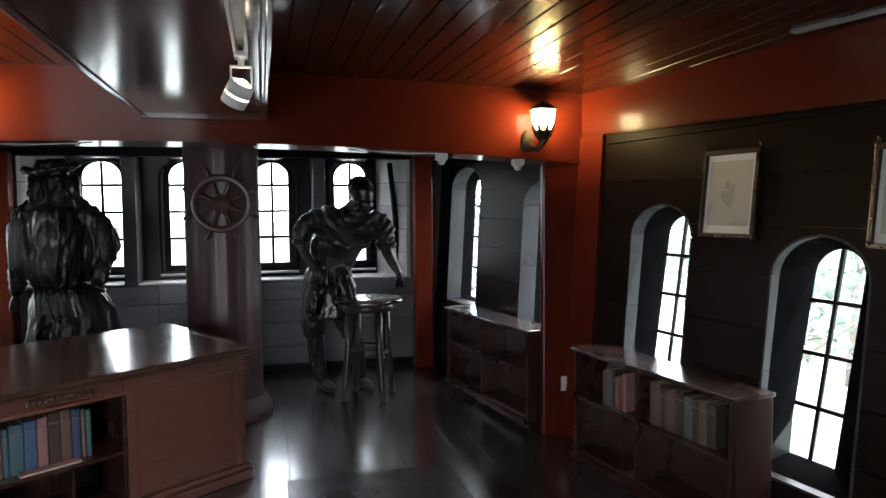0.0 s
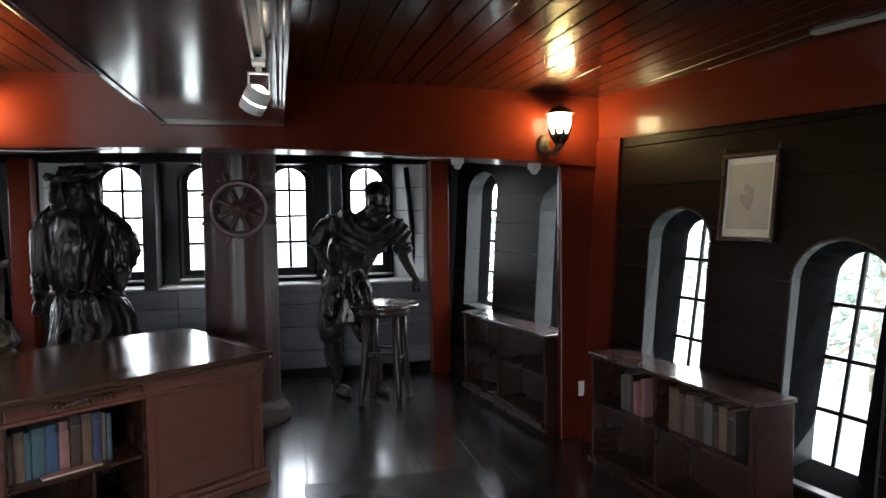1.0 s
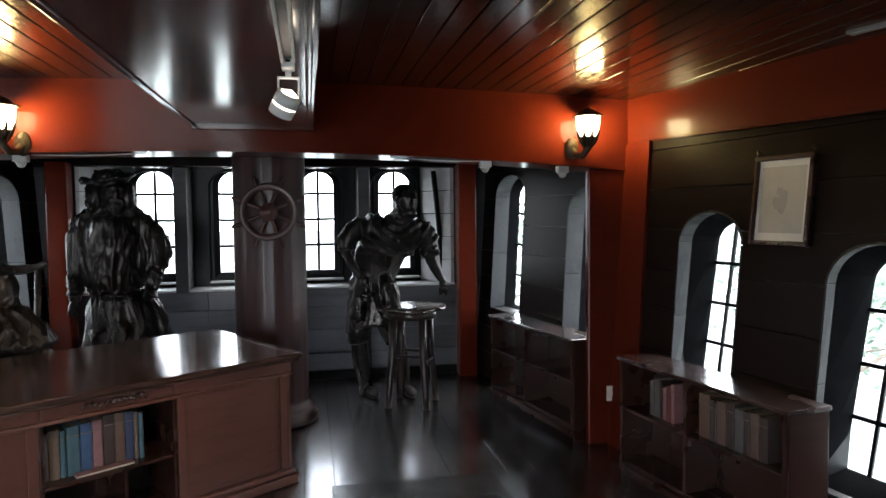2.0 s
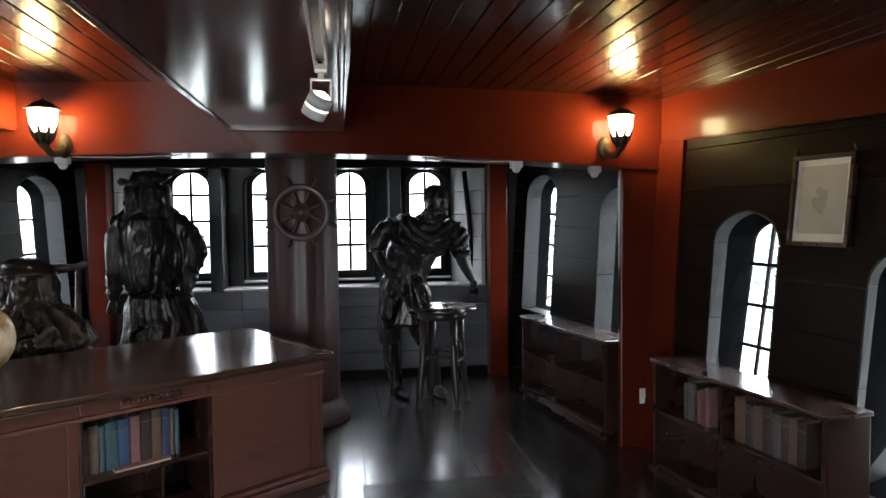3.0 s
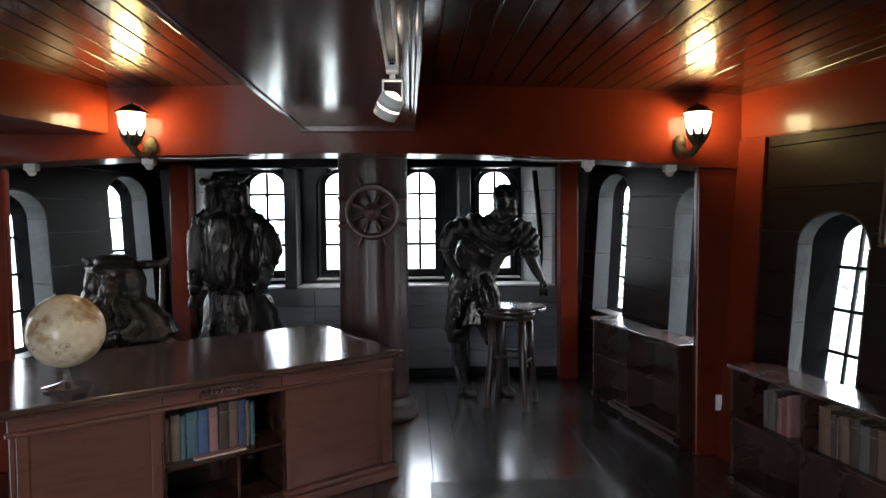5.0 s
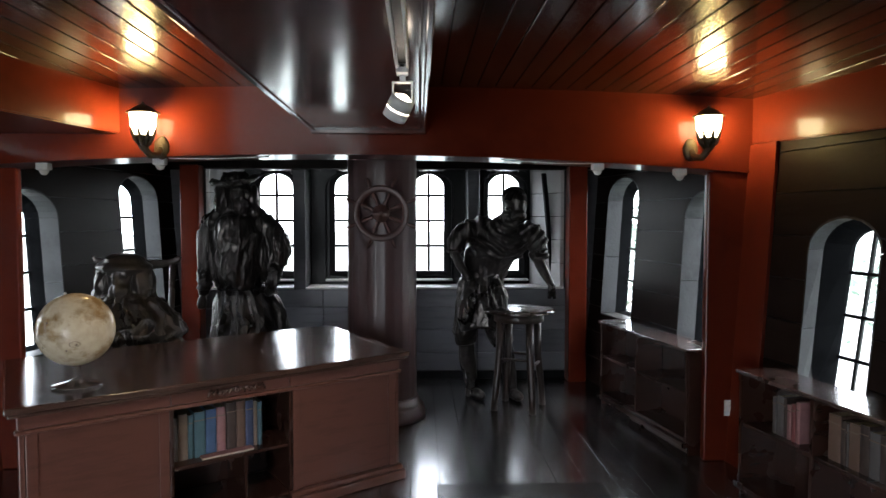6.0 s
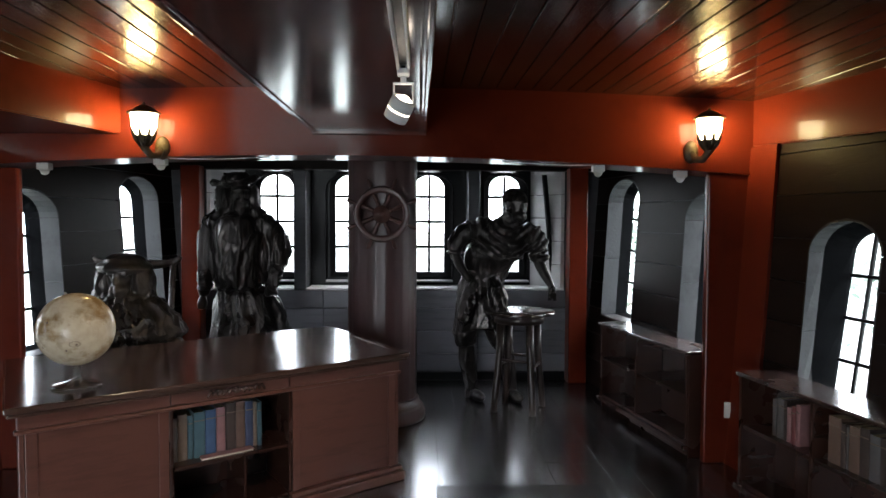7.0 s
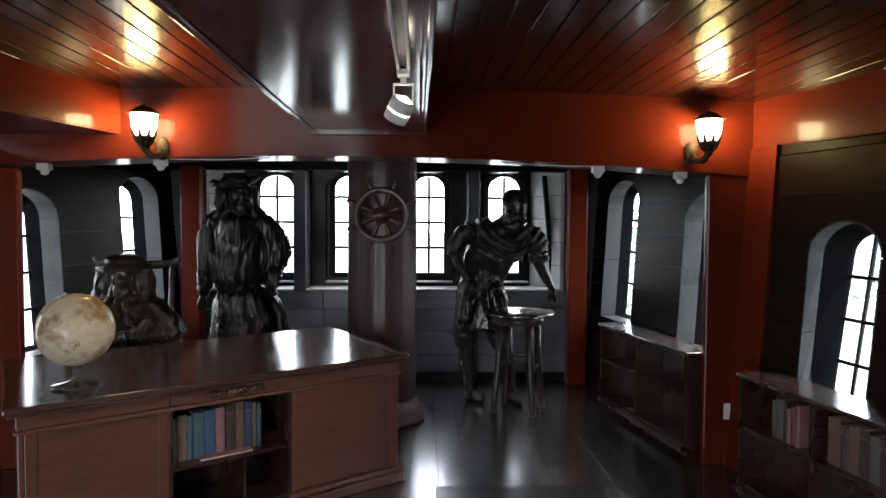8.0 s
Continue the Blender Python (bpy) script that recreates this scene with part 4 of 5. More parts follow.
def picture(u0, u1, z0, z1, label):
    o = side_point(u1, -0.006, z0, 1)
    ex = (side_point(u0, -0.006, z0, 1) - o).normalized()
    ez = (side_point(u1, -0.006, z1, 1) - o).normalized()
    ey = ez.cross(ex)
    m = Matrix((ex, ey, ez)).transposed().to_4x4()
    m.translation = o
    ob = empty("framed_picture", m, label, "picture", group="framed pictures")
    w, h = u1 - u0, (z1 - z0) * math.sqrt(1 + 0.1 ** 2)
    s = 1 if ey.dot(Vector((-1, 0, 0))) > 0 else -1
    yb = lambda a, b: (min(a * s, b * s), max(a * s, b * s))
    for b in ((0, w, 0, 0.024), (0, w, h - 0.024, h), (0, 0.024, 0.0245, h - 0.0245), (w - 0.024, w, 0.0245, h - 0.0245)):
        part("frame_rail", box(b[0], b[1], *yb(0.0, 0.026), b[2], b[3], 0.005), SHELF, ob)
    part("mount", box(0.0242, w - 0.0242, *yb(0.004, 0.010), 0.0242, h - 0.0242, 0), MOUNT, ob, "pale mount")
    part("chart", box(0.045, w - 0.045, *yb(0.0104, 0.0115), 0.062, h - 0.055, 0), PICTURE, ob, "faded grey chart")
    draw = bmesh.new()
    r2 = random.Random(3)
    for k in range(22):
        a = r2.uniform(0, 6.28)
        cx, cz = w / 2 + 0.05 * math.cos(a) * r2.random(), h * 0.5 + 0.06 * math.sin(a) * r2.random()
        q = [draw.verts.new((cx + rx * r2.uniform(0.7, 1.3), s * (0.012 + 0.00002 * k), cz + rz * r2.uniform(0.7, 1.3))) for rx, rz in ((-0.018, 0), (-0.008, -0.016), (0.010, -0.014), (0.019, 0.002), (0.006, 0.02), (-0.012, 0.014))]
        draw.faces.new(q)
    part("drawing", draw, CHART, ob)
    for x in (0.0, w - 0.02):
        part("hook", tube([(x + 0.01, s * 0.012, h + 0.0), (x + 0.004, s * 0.02, h + 0.018), (x + 0.016, s * 0.016, h + 0.032)], [0.007, 0.009, 0.005], 8), IRON, ob, "small dark hanging hook")
    return ob


picture(1.12, 1.47, 1.355, 1.79, "faded chart in a thin dark wooden frame on the boarded side")
picture(2.02, 2.38, 1.34, 1.755, "second faded chart in a thin dark frame on the boarded side")

# ---- small fixtures ----
plate = empty("light_switch", pose(1.935, BEAM_Y + 0.004, 0.29), "white plastic light switch on the red post", "light switch")
part("plate", box(-0.034, 0.034, -0.012, 0, 0, 0.098, 0.004), WHITE, plate)
part("rocker", box(-0.012, 0.012, -0.016, -0.0115, 0.03, 0.066, 0.002), WHITE, plate)
for sx in (-2.255, -1.565, 1.105, 1.62):
    sz = 1.884 - 0.0165 * (sx + 0.5) ** 2
    sensor = empty("ceiling_sensor", pose(sx, BEAM_Y + 0.06, sz), "small white plastic sensor under the red beam", "sensor", group="white sensors under the beam")
    part("base", box(-0.036, 0.036, -0.03, 0.03, -0.024, 0.018, 0.005), WHITE, sensor)
    part("lens", lathe([(0.007, -0.055), (0.018, -0.05), (0.026, -0.035), (0.03, -0.0245)], 18), WHITE, sensor)
for x0, x1 in ((-1.5, -0.9), (0.5, 1.07)):
    xs = [x0 + (x1 - x0) * k / 8 for k in range(9)]
    c = tube([(x, BEAM_Y + 0.03, 1.897 - 0.0165 * (x + 0.5) ** 2 - 0.011 * math.sin(math.pi * k / 8)) for k, x in enumerate(xs)], 0.004, 6)
    tagged(part("cable", c, WHITE), "thin pale cable clipped under the red beam", "cable", group="cables under the beam")
strip = empty("strip_light", Matrix.Translation((2.16, 2.446, 2.238)) @ Matrix.Rotation(radians(-166.7), 4, "Z"), "unlit grey enamelled strip light on the boarded ceiling", "strip light")
part("housing", box(-0.018, 0.018, 0, 1.25, -0.006, 0.016, 0.003), CHANNEL, strip)
part("diffuser", box(-0.013, 0.013, 0.012, 1.238, -0.012, -0.0065, 0.002), CHANNEL, strip)
hatch = empty("floor_mat", pose(0.57, 3.18, 0.0005), "smooth dark grey floor panel laid on the boards", "floor mat")
part("sheet", box(-0.47, 0.47, -0.75, 0.66, 0, 0.008, 0.003), material("grey_sheet", (0.032, 0.034, 0.037), (0.05, 0.053, 0.057), rough=0.26, grain=(3, 3, 3), bump=0.05, rough_var=0.04), hatch)

# ---- bronze statues ----
def ell(bm, c, r, m=None):
    one = bmesh.new()
    bmesh.ops.create_uvsphere(one, u_segments=20, v_segments=12, radius=1.0)
    t = Matrix.Translation(c) @ (m or Matrix()) @ Matrix.Diagonal((*r, 1))
    return merge(bm, one, t)


def ridged(p, seed, fx, fz, warp):
    """Sharp creases that run mostly downwards, bent by a slow warp: 0 in the hollows, 1 on the ridge."""
    q = p + noise.noise_vector(p * 2.6 + Vector((seed, 0, 0))) * warp + noise.noise_vector(p * 9 + Vector((0, seed, 0))) * 0.014
    return 1 - min(1.0, abs(noise.noise(Vector((q.x * fx, q.y * fx, q.z * fz + seed)))) * 2.8)


def creases(p, seed):
    """Large and small cloth creases, about -0.5 to 1."""
    return 0.8 * ridged(p, seed, 10.0, 1.3, 0.10) ** 1.4 + 0.35 * ridged(p, 2 * seed, 24.0, 4.0, 0.09) - 0.42


def gathered(p, seed, cx, cz, spread, count):
    """Folds that run together towards a tie at (cx, cz)."""
    c = (p.x - cx) / (0.10 + spread * abs(p.z - cz))
    c += 0.16 * noise.noise(Vector((p.x * 5, p.z * 4, seed))) + 0.05 * noise.noise(Vector((p.x * 13, p.z * 9, seed)))
    wave = 0.5 + 0.5 * math.sin(c * count + 2.0 * noise.noise(Vector((c * 2, seed, p.z * 1.5))))
    return wave ** 2.0 * (0.45 + 0.9 * abs(noise.noise(Vector((c * 4, p.z * 2.5, seed + 5))))) - 0.3


def statue(bm, at, label, voxel, relief):
    """Fuses the lumps of a figure into one cast body and works relief(p) into the cloth."""
    me = bpy.data.meshes.new("lumps")
    bm.to_mesh(me)
    bm.free()
    raw = new("lumps", me)
    rm = raw.modifiers.new("fuse", "REMESH")
    rm.mode, rm.voxel_size = "VOXEL", voxel
    sm = raw.modifiers.new("soften", "SMOOTH")
    sm.factor, sm.iterations = 0.5, 5
    dg = bpy.context.evaluated_depsgraph_get()
    cast = bpy.data.meshes.new_from_object(raw.evaluated_get(dg))
    bpy.data.objects.remove(raw)
    bpy.data.meshes.remove(me)
    cast.name = "statue"
    normals = [v.normal.copy() for v in cast.vertices]
    for v, nn in zip(cast.vertices, normals):
        p = v.co.copy()
        v.co = p + nn * (relief(p) + 0.0014 * noise.noise(p * 60))
    for f in cast.polygons:
        f.use_smooth = True
    cast.materials.clear()
    cast.materials.append(BRONZE)
    ob = new("statue", cast)
    ob.location = at
    return tagged(ob, label, "statue", group="bronze statues")


# a captain who stands with his arms away from his body (origin on the floor)
S = bmesh.new()
ell(S, (0.05, -0.06, 1.705), (0.078, 0.098, 0.115))
ell(S, (0.085, -0.155, 1.70), (0.018, 0.03, 0.032))
tube([(0.0, -0.145, 1.735), (0.07, -0.155, 1.745), (0.13, -0.125, 1.735)], [0.012, 0.016, 0.012], 8, S)
ell(S, (0.065, -0.105, 1.61), (0.07, 0.068, 0.075))
tube([(0.03, -0.15, 1.655), (0.08, -0.165, 1.665), (0.125, -0.135, 1.65)], [0.010, 0.014, 0.010], 8, S)
ell(S, (-0.085, -0.02, 1.67), (0.082, 0.10, 0.15))
ell(S, (-0.10, 0.0, 1.58), (0.07, 0.08, 0.075))
ell(S, (0.145, -0.01, 1.665), (0.04, 0.08, 0.125))
ell(S, (0.02, 0.06, 1.66), (0.13, 0.08, 0.15))
# the hat, its brim turned up at the sides
lathe([(0.09, -0.016), (0.145, -0.006), (0.165, 0.014), (0.162, 0.032), (0.138, 0.022), (0.112, 0.022), (0.105, 0.05), (0.085, 0.072), (0.03, 0.082)], 32, S, pose(0.005, -0.025, 1.80, 6, -7, 0) @ Matrix.Diagonal((1, 0.88, 1, 1)))
tube([(-0.12, -0.13, 1.79), (-0.175, -0.05, 1.80), (-0.165, 0.06, 1.81)], [0.016, 0.028, 0.016], 8, S)
tube([(0.12, -0.13, 1.82), (0.165, -0.04, 1.845), (0.155, 0.06, 1.85)], [0.014, 0.026, 0.016], 8, S)
tube([(0.02, 0.0, 1.50), (0.03, -0.02, 1.62)], [0.08, 0.07], 14, S)
tube([(0.01, 0, 1.56), (0.01, 0, 1.50), (0.015, -0.015, 1.36), (0.02, -0.02, 1.20), (0.02, -0.03, 1.06), (0.02, -0.02, 0.99)], [0.11, 0.19, 0.205, 0.20, 0.185, 0.165], 24, S)
ell(S, (0.19, -0.01, 1.22), (0.10, 0.10, 0.22))
ell(S, (-0.14, -0.01, 1.22), (0.09, 0.10, 0.22))
for s in (-1, 1):
    tube([(0.03, 0.0, 1.61), (0.02 + s * 0.09, 0.0, 1.565), (0.01 + s * 0.20, 0.0, 1.50)], [0.10, 0.085, 0.07], 14, S)
# shirt front that sags over the belt
ell(S, (0.02, -0.10, 1.10), (0.15, 0.10, 0.13))
for s in (-1, 1):
    ell(S, (s * 0.175 + 0.01, 0.0, 1.49), (0.105, 0.10, 0.075))
tube([(-0.19, 0.0, 1.50), (-0.235, 0.0, 1.40), (-0.24, -0.01, 1.26), (-0.235, -0.02, 1.15), (-0.23, -0.04, 1.08)], [0.06, 0.066, 0.064, 0.062, 0.052], 14, S)
tube([(-0.235, -0.05, 1.10), (-0.235, -0.08, 0.98), (-0.24, -0.09, 0.92)], [0.054, 0.05, 0.042], 12, S)
for z in (1.09, 1.035, 0.98):
    lathe([(0.045, -0.012), (0.066, 0.0), (0.045, 0.012)], 16, S, pose(-0.235, -0.06 - (1.09 - z) * 0.25, z, 12))
ell(S, (-0.245, -0.10, 0.865), (0.036, 0.045, 0.06))
for k in range(3):
    tube([(-0.265 + 0.02 * k, -0.13, 0.86), (-0.265 + 0.02 * k, -0.14, 0.815)], [0.012, 0.009], 6, S)
tube([(0.19, 0.0, 1.50), (0.265, 0.0, 1.44), (0.325, -0.01, 1.35), (0.345, -0.02, 1.25), (0.325, -0.05, 1.16)], [0.08, 0.088, 0.096, 0.098, 0.065], 14, S)
tube([(0.325, -0.05, 1.16), (0.31, -0.10, 1.05), (0.30, -0.115, 1.0)], [0.058, 0.048, 0.042], 12, S)
for z in (1.11, 1.065):
    lathe([(0.045, -0.012), (0.066, 0.0), (0.045, 0.012)], 16, S, pose(0.315, -0.085, z, 15))
ell(S, (0.29, -0.125, 0.965), (0.05, 0.05, 0.052))
lathe([(0.17, 0.0), (0.19, 0.02), (0.185, 0.04), (0.17, 0.055)], 28, S, pose(0.02, -0.02, 0.965) @ Matrix.Diagonal((1, 0.85, 1, 1)))
lathe([(0.28, 0.52), (0.285, 0.54), (0.262, 0.66), (0.238, 0.80), (0.215, 0.92), (0.175, 0.98)], 32, S, pose(0.045, 0.0, 0) @ Matrix.Diagonal((1, 0.72, 1, 1)))
tube([(0.22, 0.06, 0.95), (0.28, 0.07, 0.75), (0.34, 0.08, 0.56), (0.36, 0.09, 0.46)], [0.06, 0.085, 0.095, 0.08], 12, S)
for s in (-1, 1):
    tube([(0.04 + s * 0.11, 0, 0.62), (0.04 + s * 0.12, -0.01, 0.45), (0.04 + s * 0.13, 0.0, 0.12), (0.04 + s * 0.13, 0.0, 0.0)], [0.10, 0.075, 0.065, 0.07], 14, S)
    ell(S, (0.04 + s * 0.14, -0.08, 0.04), (0.055, 0.14, 0.045))


def captain_cloth(p):
    if p.z > 1.60:
        return 0.013 * creases(p * 2.4, 3.0) if p.x < -0.02 or p.z > 1.78 or p.y > -0.03 else 0.004 * creases(p * 2.0, 3.0)
    if abs(p.x - 0.02) < 0.20 and p.z > 0.99:
        return 0.014 * gathered(p, 3.0, 0.02, 0.93, 0.50, 15.0) + 0.017 * creases(p * 1.1, 3.0)
    if p.z > 0.99:
        return 0.022 * creases(Vector((p.x * 1.3, p.y * 1.3, p.z * 0.8)), 6.0)
    if p.x < -0.19 and p.z > 0.78:
        return 0.006 * creases(p, 3.0)
    return 0.020 * gathered(p, 9.0, 0.03, 1.04, 0.62, 11.0) + 0.014 * creases(p, 9.0)


statue(S, (-1.445, 5.5, 0.0), "dark bronze statue of a standing captain in hat and loose shirt", 0.0078, captain_cloth)

# a sailor who bends forward with one hand stretched out over the stool
S = bmesh.new()
ell(S, (0.17, -0.24, 1.635), (0.092, 0.11, 0.13), pose(0, 0, 0, 18))
ell(S, (0.16, -0.20, 1.68), (0.105, 0.118, 0.10), pose(0, 0, 0, 18))
ell(S, (0.20, -0.345, 1.615), (0.019, 0.03, 0.03))
tube([(0.13, -0.335, 1.655), (0.19, -0.345, 1.66), (0.245, -0.31, 1.65)], [0.010, 0.014, 0.010], 8, S)
ell(S, (0.185, -0.31, 1.545), (0.06, 0.055, 0.05))
tube([(0.11, -0.12, 1.47), (0.16, -0.22, 1.57)], [0.10, 0.08], 14, S)
# the cowl: three slack folds round the neck
for k in range(4):
    lathe([(0.085 + 0.042 * k, -0.020), (0.115 + 0.042 * k, 0.004), (0.085 + 0.042 * k, 0.022)], 30, S, pose(0.115 - 0.006 * k, -0.16 + 0.012 * k, 1.47 - 0.036 * k, 34 + 4 * k, 5 * (k - 1)), caps=False, sy=0.8)
ell(S, (0.055, -0.07, 1.40), (0.22, 0.15, 0.12))
ell(S, (0.01, -0.06, 1.27), (0.20, 0.15, 0.13))
ell(S, (-0.10, 0.0, 1.19), (0.135, 0.12, 0.16))
ell(S, (0.13, -0.14, 1.30), (0.15, 0.11, 0.13))
tube([(0.10, -0.10, 1.46), (0.07, -0.10, 1.40), (0.03, -0.06, 1.28), (-0.015, 0.0, 1.16), (-0.035, 0.02, 1.08), (-0.05, 0.04, 1.0)], [0.14, 0.18, 0.19, 0.17, 0.165, 0.165], 22, S)
ell(S, (-0.12, -0.04, 1.44), (0.14, 0.12, 0.085), pose(0, 0, 0, 0, -28))
ell(S, (0.27, -0.14, 1.41), (0.11, 0.11, 0.085))
tube([(-0.16, -0.03, 1.45), (-0.25, -0.02, 1.385), (-0.31, -0.01, 1.31), (-0.315, -0.02, 1.235)], [0.092, 0.085, 0.074, 0.058], 14, S)
lathe([(0.05, -0.012), (0.078, 0.004), (0.05, 0.02)], 18, S, pose(-0.315, -0.02, 1.24))
tube([(-0.32, -0.02, 1.26), (-0.28, -0.08, 1.14), (-0.20, -0.14, 1.02)], [0.046, 0.040, 0.029], 12, S)
ell(S, (-0.175, -0.155, 0.985), (0.03, 0.035, 0.042), pose(0, 0, 0, 0, 30))
tube([(-0.165, -0.165, 0.97), (-0.135, -0.175, 0.925)], [0.018, 0.010], 8, S)
tube([(0.31, -0.15, 1.42), (0.35, -0.18, 1.34), (0.365, -0.20, 1.25)], [0.085, 0.085, 0.078], 14, S)
lathe([(0.06, 0.0), (0.086, 0.015), (0.080, 0.04), (0.06, 0.055)], 18, S, pose(0.362, -0.20, 1.185))
tube([(0.345, -0.20, 1.22), (0.39, -0.27, 1.09), (0.44, -0.32, 1.0)], [0.052, 0.042, 0.03], 12, S)
ell(S, (0.448, -0.335, 0.965), (0.032, 0.035, 0.045))
for k in range(4):
    tube([(0.425 + 0.016 * k, -0.345, 0.94), (0.415 + 0.02 * k, -0.365, 0.90), (0.412 + 0.021 * k, -0.36, 0.872)], [0.011, 0.009, 0.007], 6, S)
lathe([(0.165, 0.0), (0.182, 0.018), (0.178, 0.04), (0.165, 0.05)], 26, S, pose(-0.075, 0.03, 1.03, 6, 4) @ Matrix.Diagonal((1, 0.85, 1, 1)))
lathe([(0.225, 0.60), (0.24, 0.62), (0.228, 0.74), (0.212, 0.90), (0.19, 1.0), (0.165, 1.05)], 30, S, pose(-0.085, 0.02, 0) @ Matrix.Diagonal((1, 0.8, 1, 1)))
tube([(-0.17, -0.10, 0.98), (-0.21, -0.13, 0.84), (-0.24, -0.12, 0.70), (-0.23, -0.10, 0.60)], [0.05, 0.075, 0.08, 0.05], 12, S)
tube([(0.0, -0.12, 1.03), (0.035, -0.16, 0.9), (0.055, -0.17, 0.76), (0.05, -0.16, 0.66)], [0.05, 0.075, 0.07, 0.04], 12, S)
tube([(-0.20, 0.02, 0.68), (-0.225, 0.01, 0.55), (-0.21, 0.02, 0.46)], [0.12, 0.115, 0.09], 14, S)
tube([(-0.21, 0.02, 0.48), (-0.205, 0.03, 0.34), (-0.165, 0.04, 0.10), (-0.16, 0.04, 0.0)], [0.07, 0.074, 0.056, 0.058], 14, S)
ell(S, (-0.125, -0.06, 0.04), (0.048, 0.13, 0.045), pose(0, 0, 0, 0, 0, 20))
tube([(0.02, -0.02, 0.68), (0.07, -0.04, 0.55), (0.10, -0.03, 0.46)], [0.12, 0.115, 0.09], 14, S)
tube([(0.10, -0.03, 0.48), (0.13, -0.02, 0.34), (0.165, 0.0, 0.10), (0.165, 0.0, 0.0)], [0.07, 0.074, 0.056, 0.058], 14, S)
ell(S, (0.195, -0.10, 0.04), (0.048, 0.13, 0.045), pose(0, 0, 0, 0, 0, 14))


def sailor_cloth(p):
    if p.z > 1.54 or p.z < 0.12:
        return 0.004 * creases(p * 1.5, 8.0)
    if p.z < 0.5:
        return 0.008 * creases(p, 8.0)
    if (p.x < -0.12 and p.y < -0.06 and 0.9 < p.z < 1.2) or (p.x > 0.28 and p.z < 1.18):
        return 0.003 * creases(p, 8.0)
    if p.z < 1.03:
        return 0.020 * gathered(p, 8.0, -0.06, 1.12, 0.62, 11.0) + 0.010 * creases(p, 8.0)
    drape = math.hypot((p.x - 0.12) * 0.9, p.z - 1.52)
    fall = math.sin(drape * 95 + 5 * noise.noise(Vector((p.x * 5, p.z * 5, 8.0))))
    return 0.013 * creases(p * 1.1, 8.0) + (0.009 * fall if p.z > 1.2 and p.x > -0.2 else 0.0)


statue(S, (0.615, 5.78, 0.0), "dark bronze statue of a sailor bending over the stool", 0.0078, sailor_cloth)

# a seated figure in a round hat and a wide cloak
S = bmesh.new()
ell(S, (0.0, -0.07, 1.13), (0.085, 0.10, 0.12))
ell(S, (-0.01, -0.175, 1.115), (0.018, 0.026, 0.03))
tube([(-0.07, -0.155, 1.15), (-0.005, -0.172, 1.155), (0.06, -0.155, 1.15)], [0.010, 0.014, 0.010], 8, S)
ell(S, (0.0, -0.14, 1.045), (0.065, 0.06, 0.065))
for s in (-1, 1):
    ell(S, (s * 0.12, -0.04, 1.09), (0.075, 0.10, 0.13))
    ell(S, (s * 0.14, -0.05, 1.01), (0.065, 0.08, 0.07))
ell(S, (0.0, 0.04, 1.10), (0.16, 0.09, 0.16))
lathe([(0.12, -0.03), (0.165, -0.012), (0.185, 0.010), (0.168, 0.030), (0.14, 0.045), (0.12, 0.072), (0.08, 0.094), (0.02, 0.102)], 30, S, pose(-0.005, -0.03, 1.185, 3, 2) @ Matrix.Diagonal((1, 0.85, 1, 1)))
tube([(0, 0, 1.02), (0.01, -0.01, 0.98), (0.02, -0.02, 0.86), (0.03, -0.03, 0.68), (0.03, -0.03, 0.50), (0.03, -0.03, 0.455)], [0.12, 0.17, 0.215, 0.25, 0.26, 0.25], 24, S)
lathe([(0.30, 0.70), (0.375, 0.735), (0.395, 0.77), (0.365, 0.82), (0.31, 0.90), (0.25, 0.97), (0.16, 1.02)], 36, S, pose(0.01, -0.06, 0) @ Matrix.Diagonal((1, 0.68, 1, 1)))
for s in (-1, 1):
    tube([(s * 0.12, -0.05, 0.56), (s * 0.14, -0.25, 0.56), (s * 0.14, -0.38, 0.53), (s * 0.14, -0.40, 0.30), (s * 0.14, -0.40, 0.02)], [0.12, 0.11, 0.09, 0.07, 0.065], 14, S)
    ell(S, (s * 0.14, -0.46, 0.045), (0.05, 0.13, 0.05))
    ell(S, (s * 0.375, -0.2, 0.72), (0.05, 0.06, 0.035))


def cloak_cloth(p):
    if p.z > 1.17:
        return 0.003 * creases(p, 14.0)
    if p.z > 1.0:
        return 0.012 * creases(p * 1.5, 14.0)
    return 0.024 * gathered(p, 14.0, 0.0, 1.10, 0.8, 19.0) + 0.018 * creases(p, 14.0)


statue(S, (-1.955, 4.66, 0.0), "dark bronze statue of a cloaked figure sitting in an armchair", 0.0078, cloak_cloth)

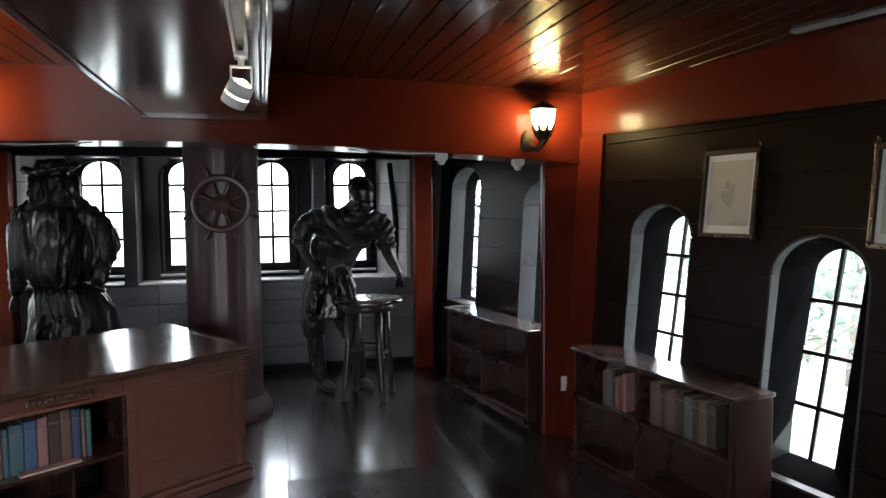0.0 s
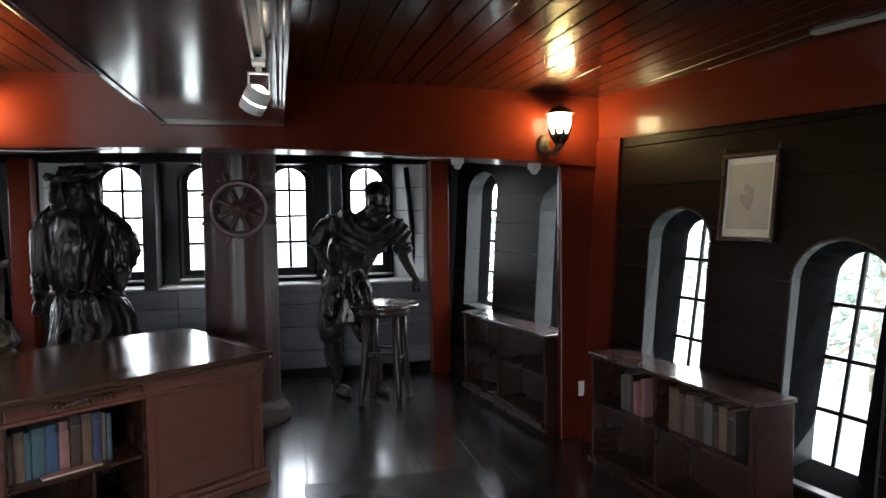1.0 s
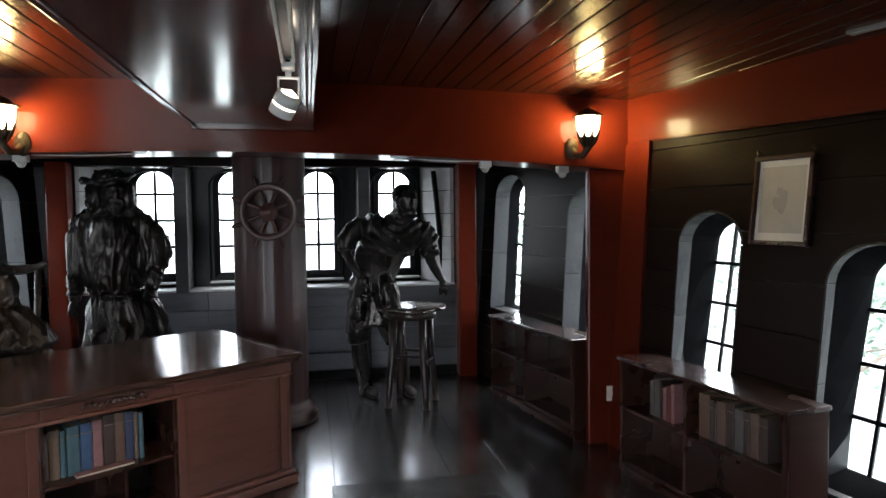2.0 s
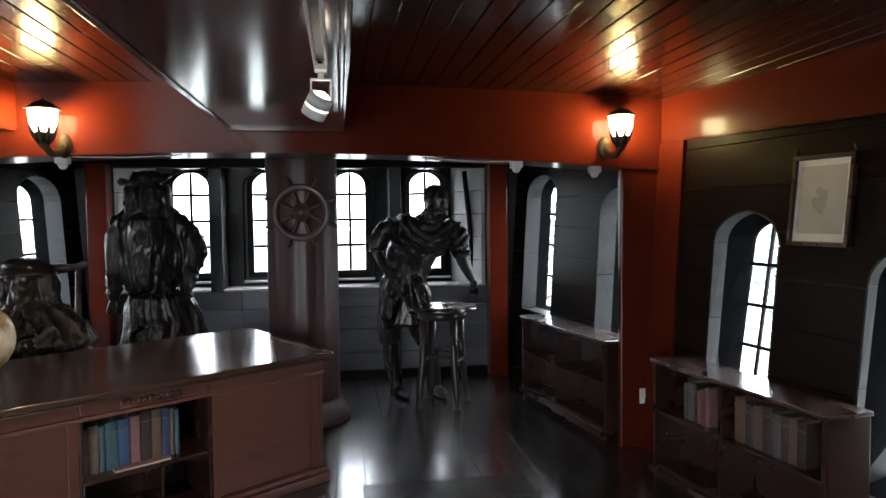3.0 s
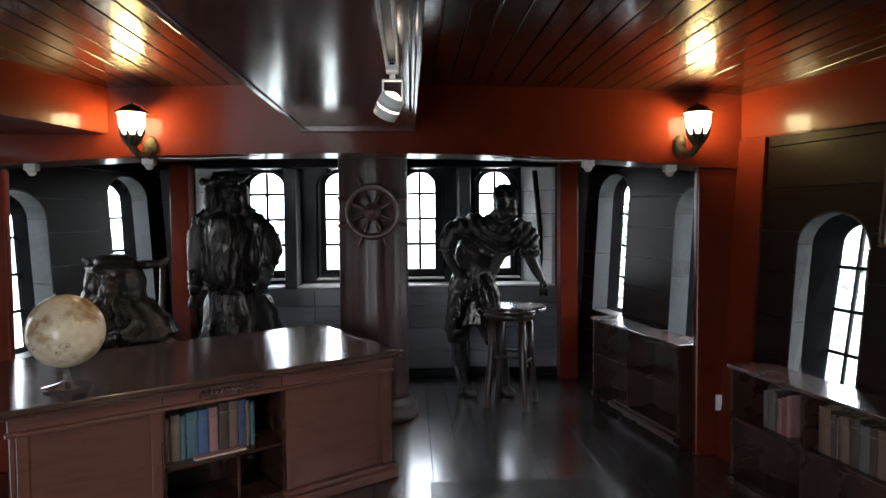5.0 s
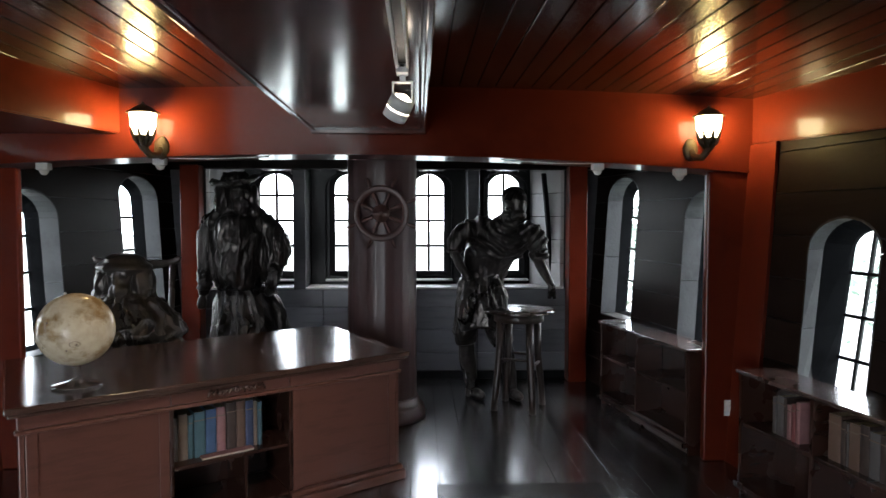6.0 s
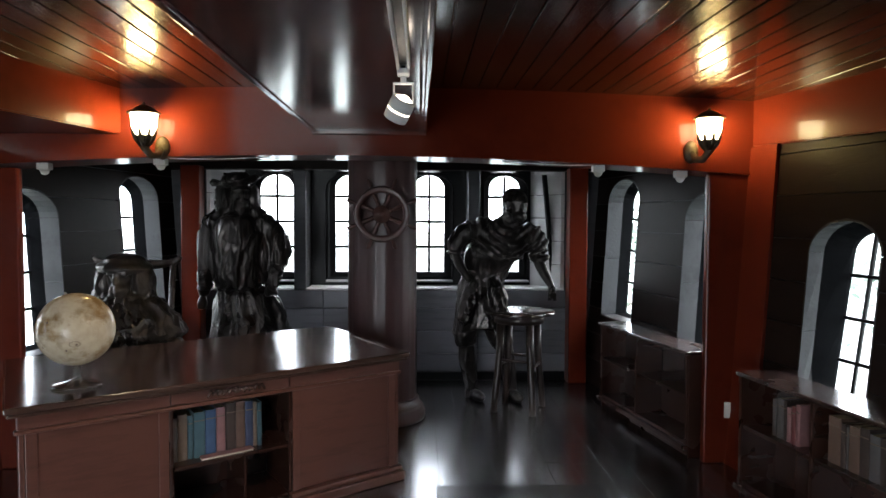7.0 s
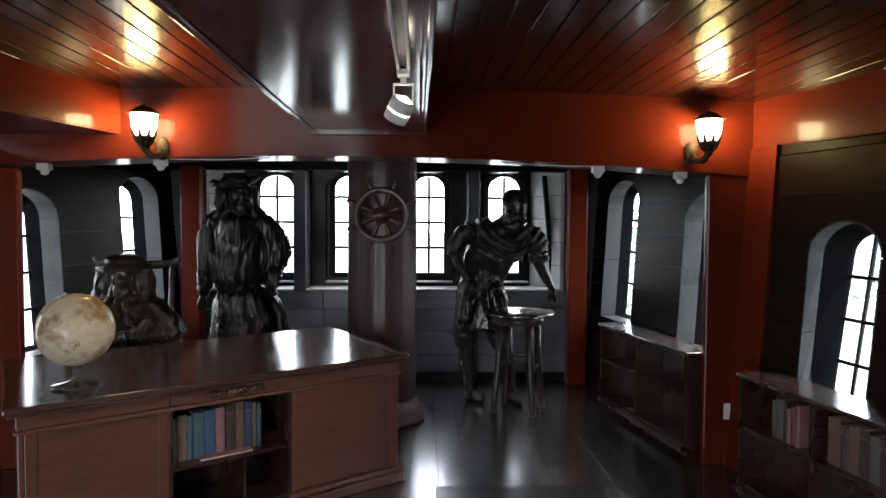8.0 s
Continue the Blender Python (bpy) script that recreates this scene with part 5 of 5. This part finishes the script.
# ---- the armchair that the seated statue uses ----
chair = empty("armchair", pose(-2.0, 4.68, 0), "dark wooden armchair with curled top rail under the seated statue", "armchair")
CHAIR = material("dark_chair_wood", (0.03, 0.026, 0.024), (0.075, 0.062, 0.056), rough=0.28, grain=(8, 8, 3), bump=0.15, coat=0.2)
part("seat", box(-0.27, 0.27, -0.25, 0.24, 0.40, 0.448, 0.012), CHAIR, chair)
for s in (-1, 1):
    part("back_post", tube([(s * 0.24, 0.22, 0.0), (s * 0.235, 0.21, 0.45), (s * 0.24, 0.235, 0.85), (s * 0.25, 0.26, 1.20)], [0.024, 0.026, 0.022, 0.022], 10), CHAIR, chair)
    part("front_leg", lathe([(0.02, 0.0), (0.028, 0.03), (0.018, 0.06), (0.03, 0.2), (0.02, 0.36), (0.03, 0.40)], 14, m=pose(s * 0.25, -0.22, 0)), CHAIR, chair)
    part("arm_post", lathe([(0.02, 0.448), (0.026, 0.50), (0.016, 0.53), (0.024, 0.60), (0.018, 0.66)], 12, m=pose(s * 0.27, -0.2, 0)), CHAIR, chair)
    part("armrest", tube([(s * 0.245, 0.22, 0.69), (s * 0.275, 0.05, 0.69), (s * 0.285, -0.15, 0.68), (s * 0.285, -0.27, 0.67), (s * 0.285, -0.29, 0.64)], [0.022, 0.024, 0.026, 0.03, 0.022], 10), CHAIR, chair)
rail = bmesh.new()
tube([(-0.305, 0.25, 1.245), (-0.285, 0.255, 1.225), (-0.24, 0.26, 1.205), (-0.17, 0.265, 1.195), (-0.09, 0.27, 1.19), (0, 0.27, 1.188), (0.09, 0.27, 1.19), (0.17, 0.265, 1.195), (0.24, 0.26, 1.205), (0.285, 0.255, 1.225), (0.305, 0.25, 1.245)],
     [0.012, 0.022, 0.027, 0.03, 0.034, 0.036, 0.034, 0.03, 0.027, 0.022, 0.012], 12, rail)
part("top_rail", rail, CHAIR, chair)
for x in (-0.08, 0.0, 0.08):
    part("back_slat", box(x - 0.022, x + 0.022, 0.232, 0.25, 0.449, 1.22, 0.005), CHAIR, chair)
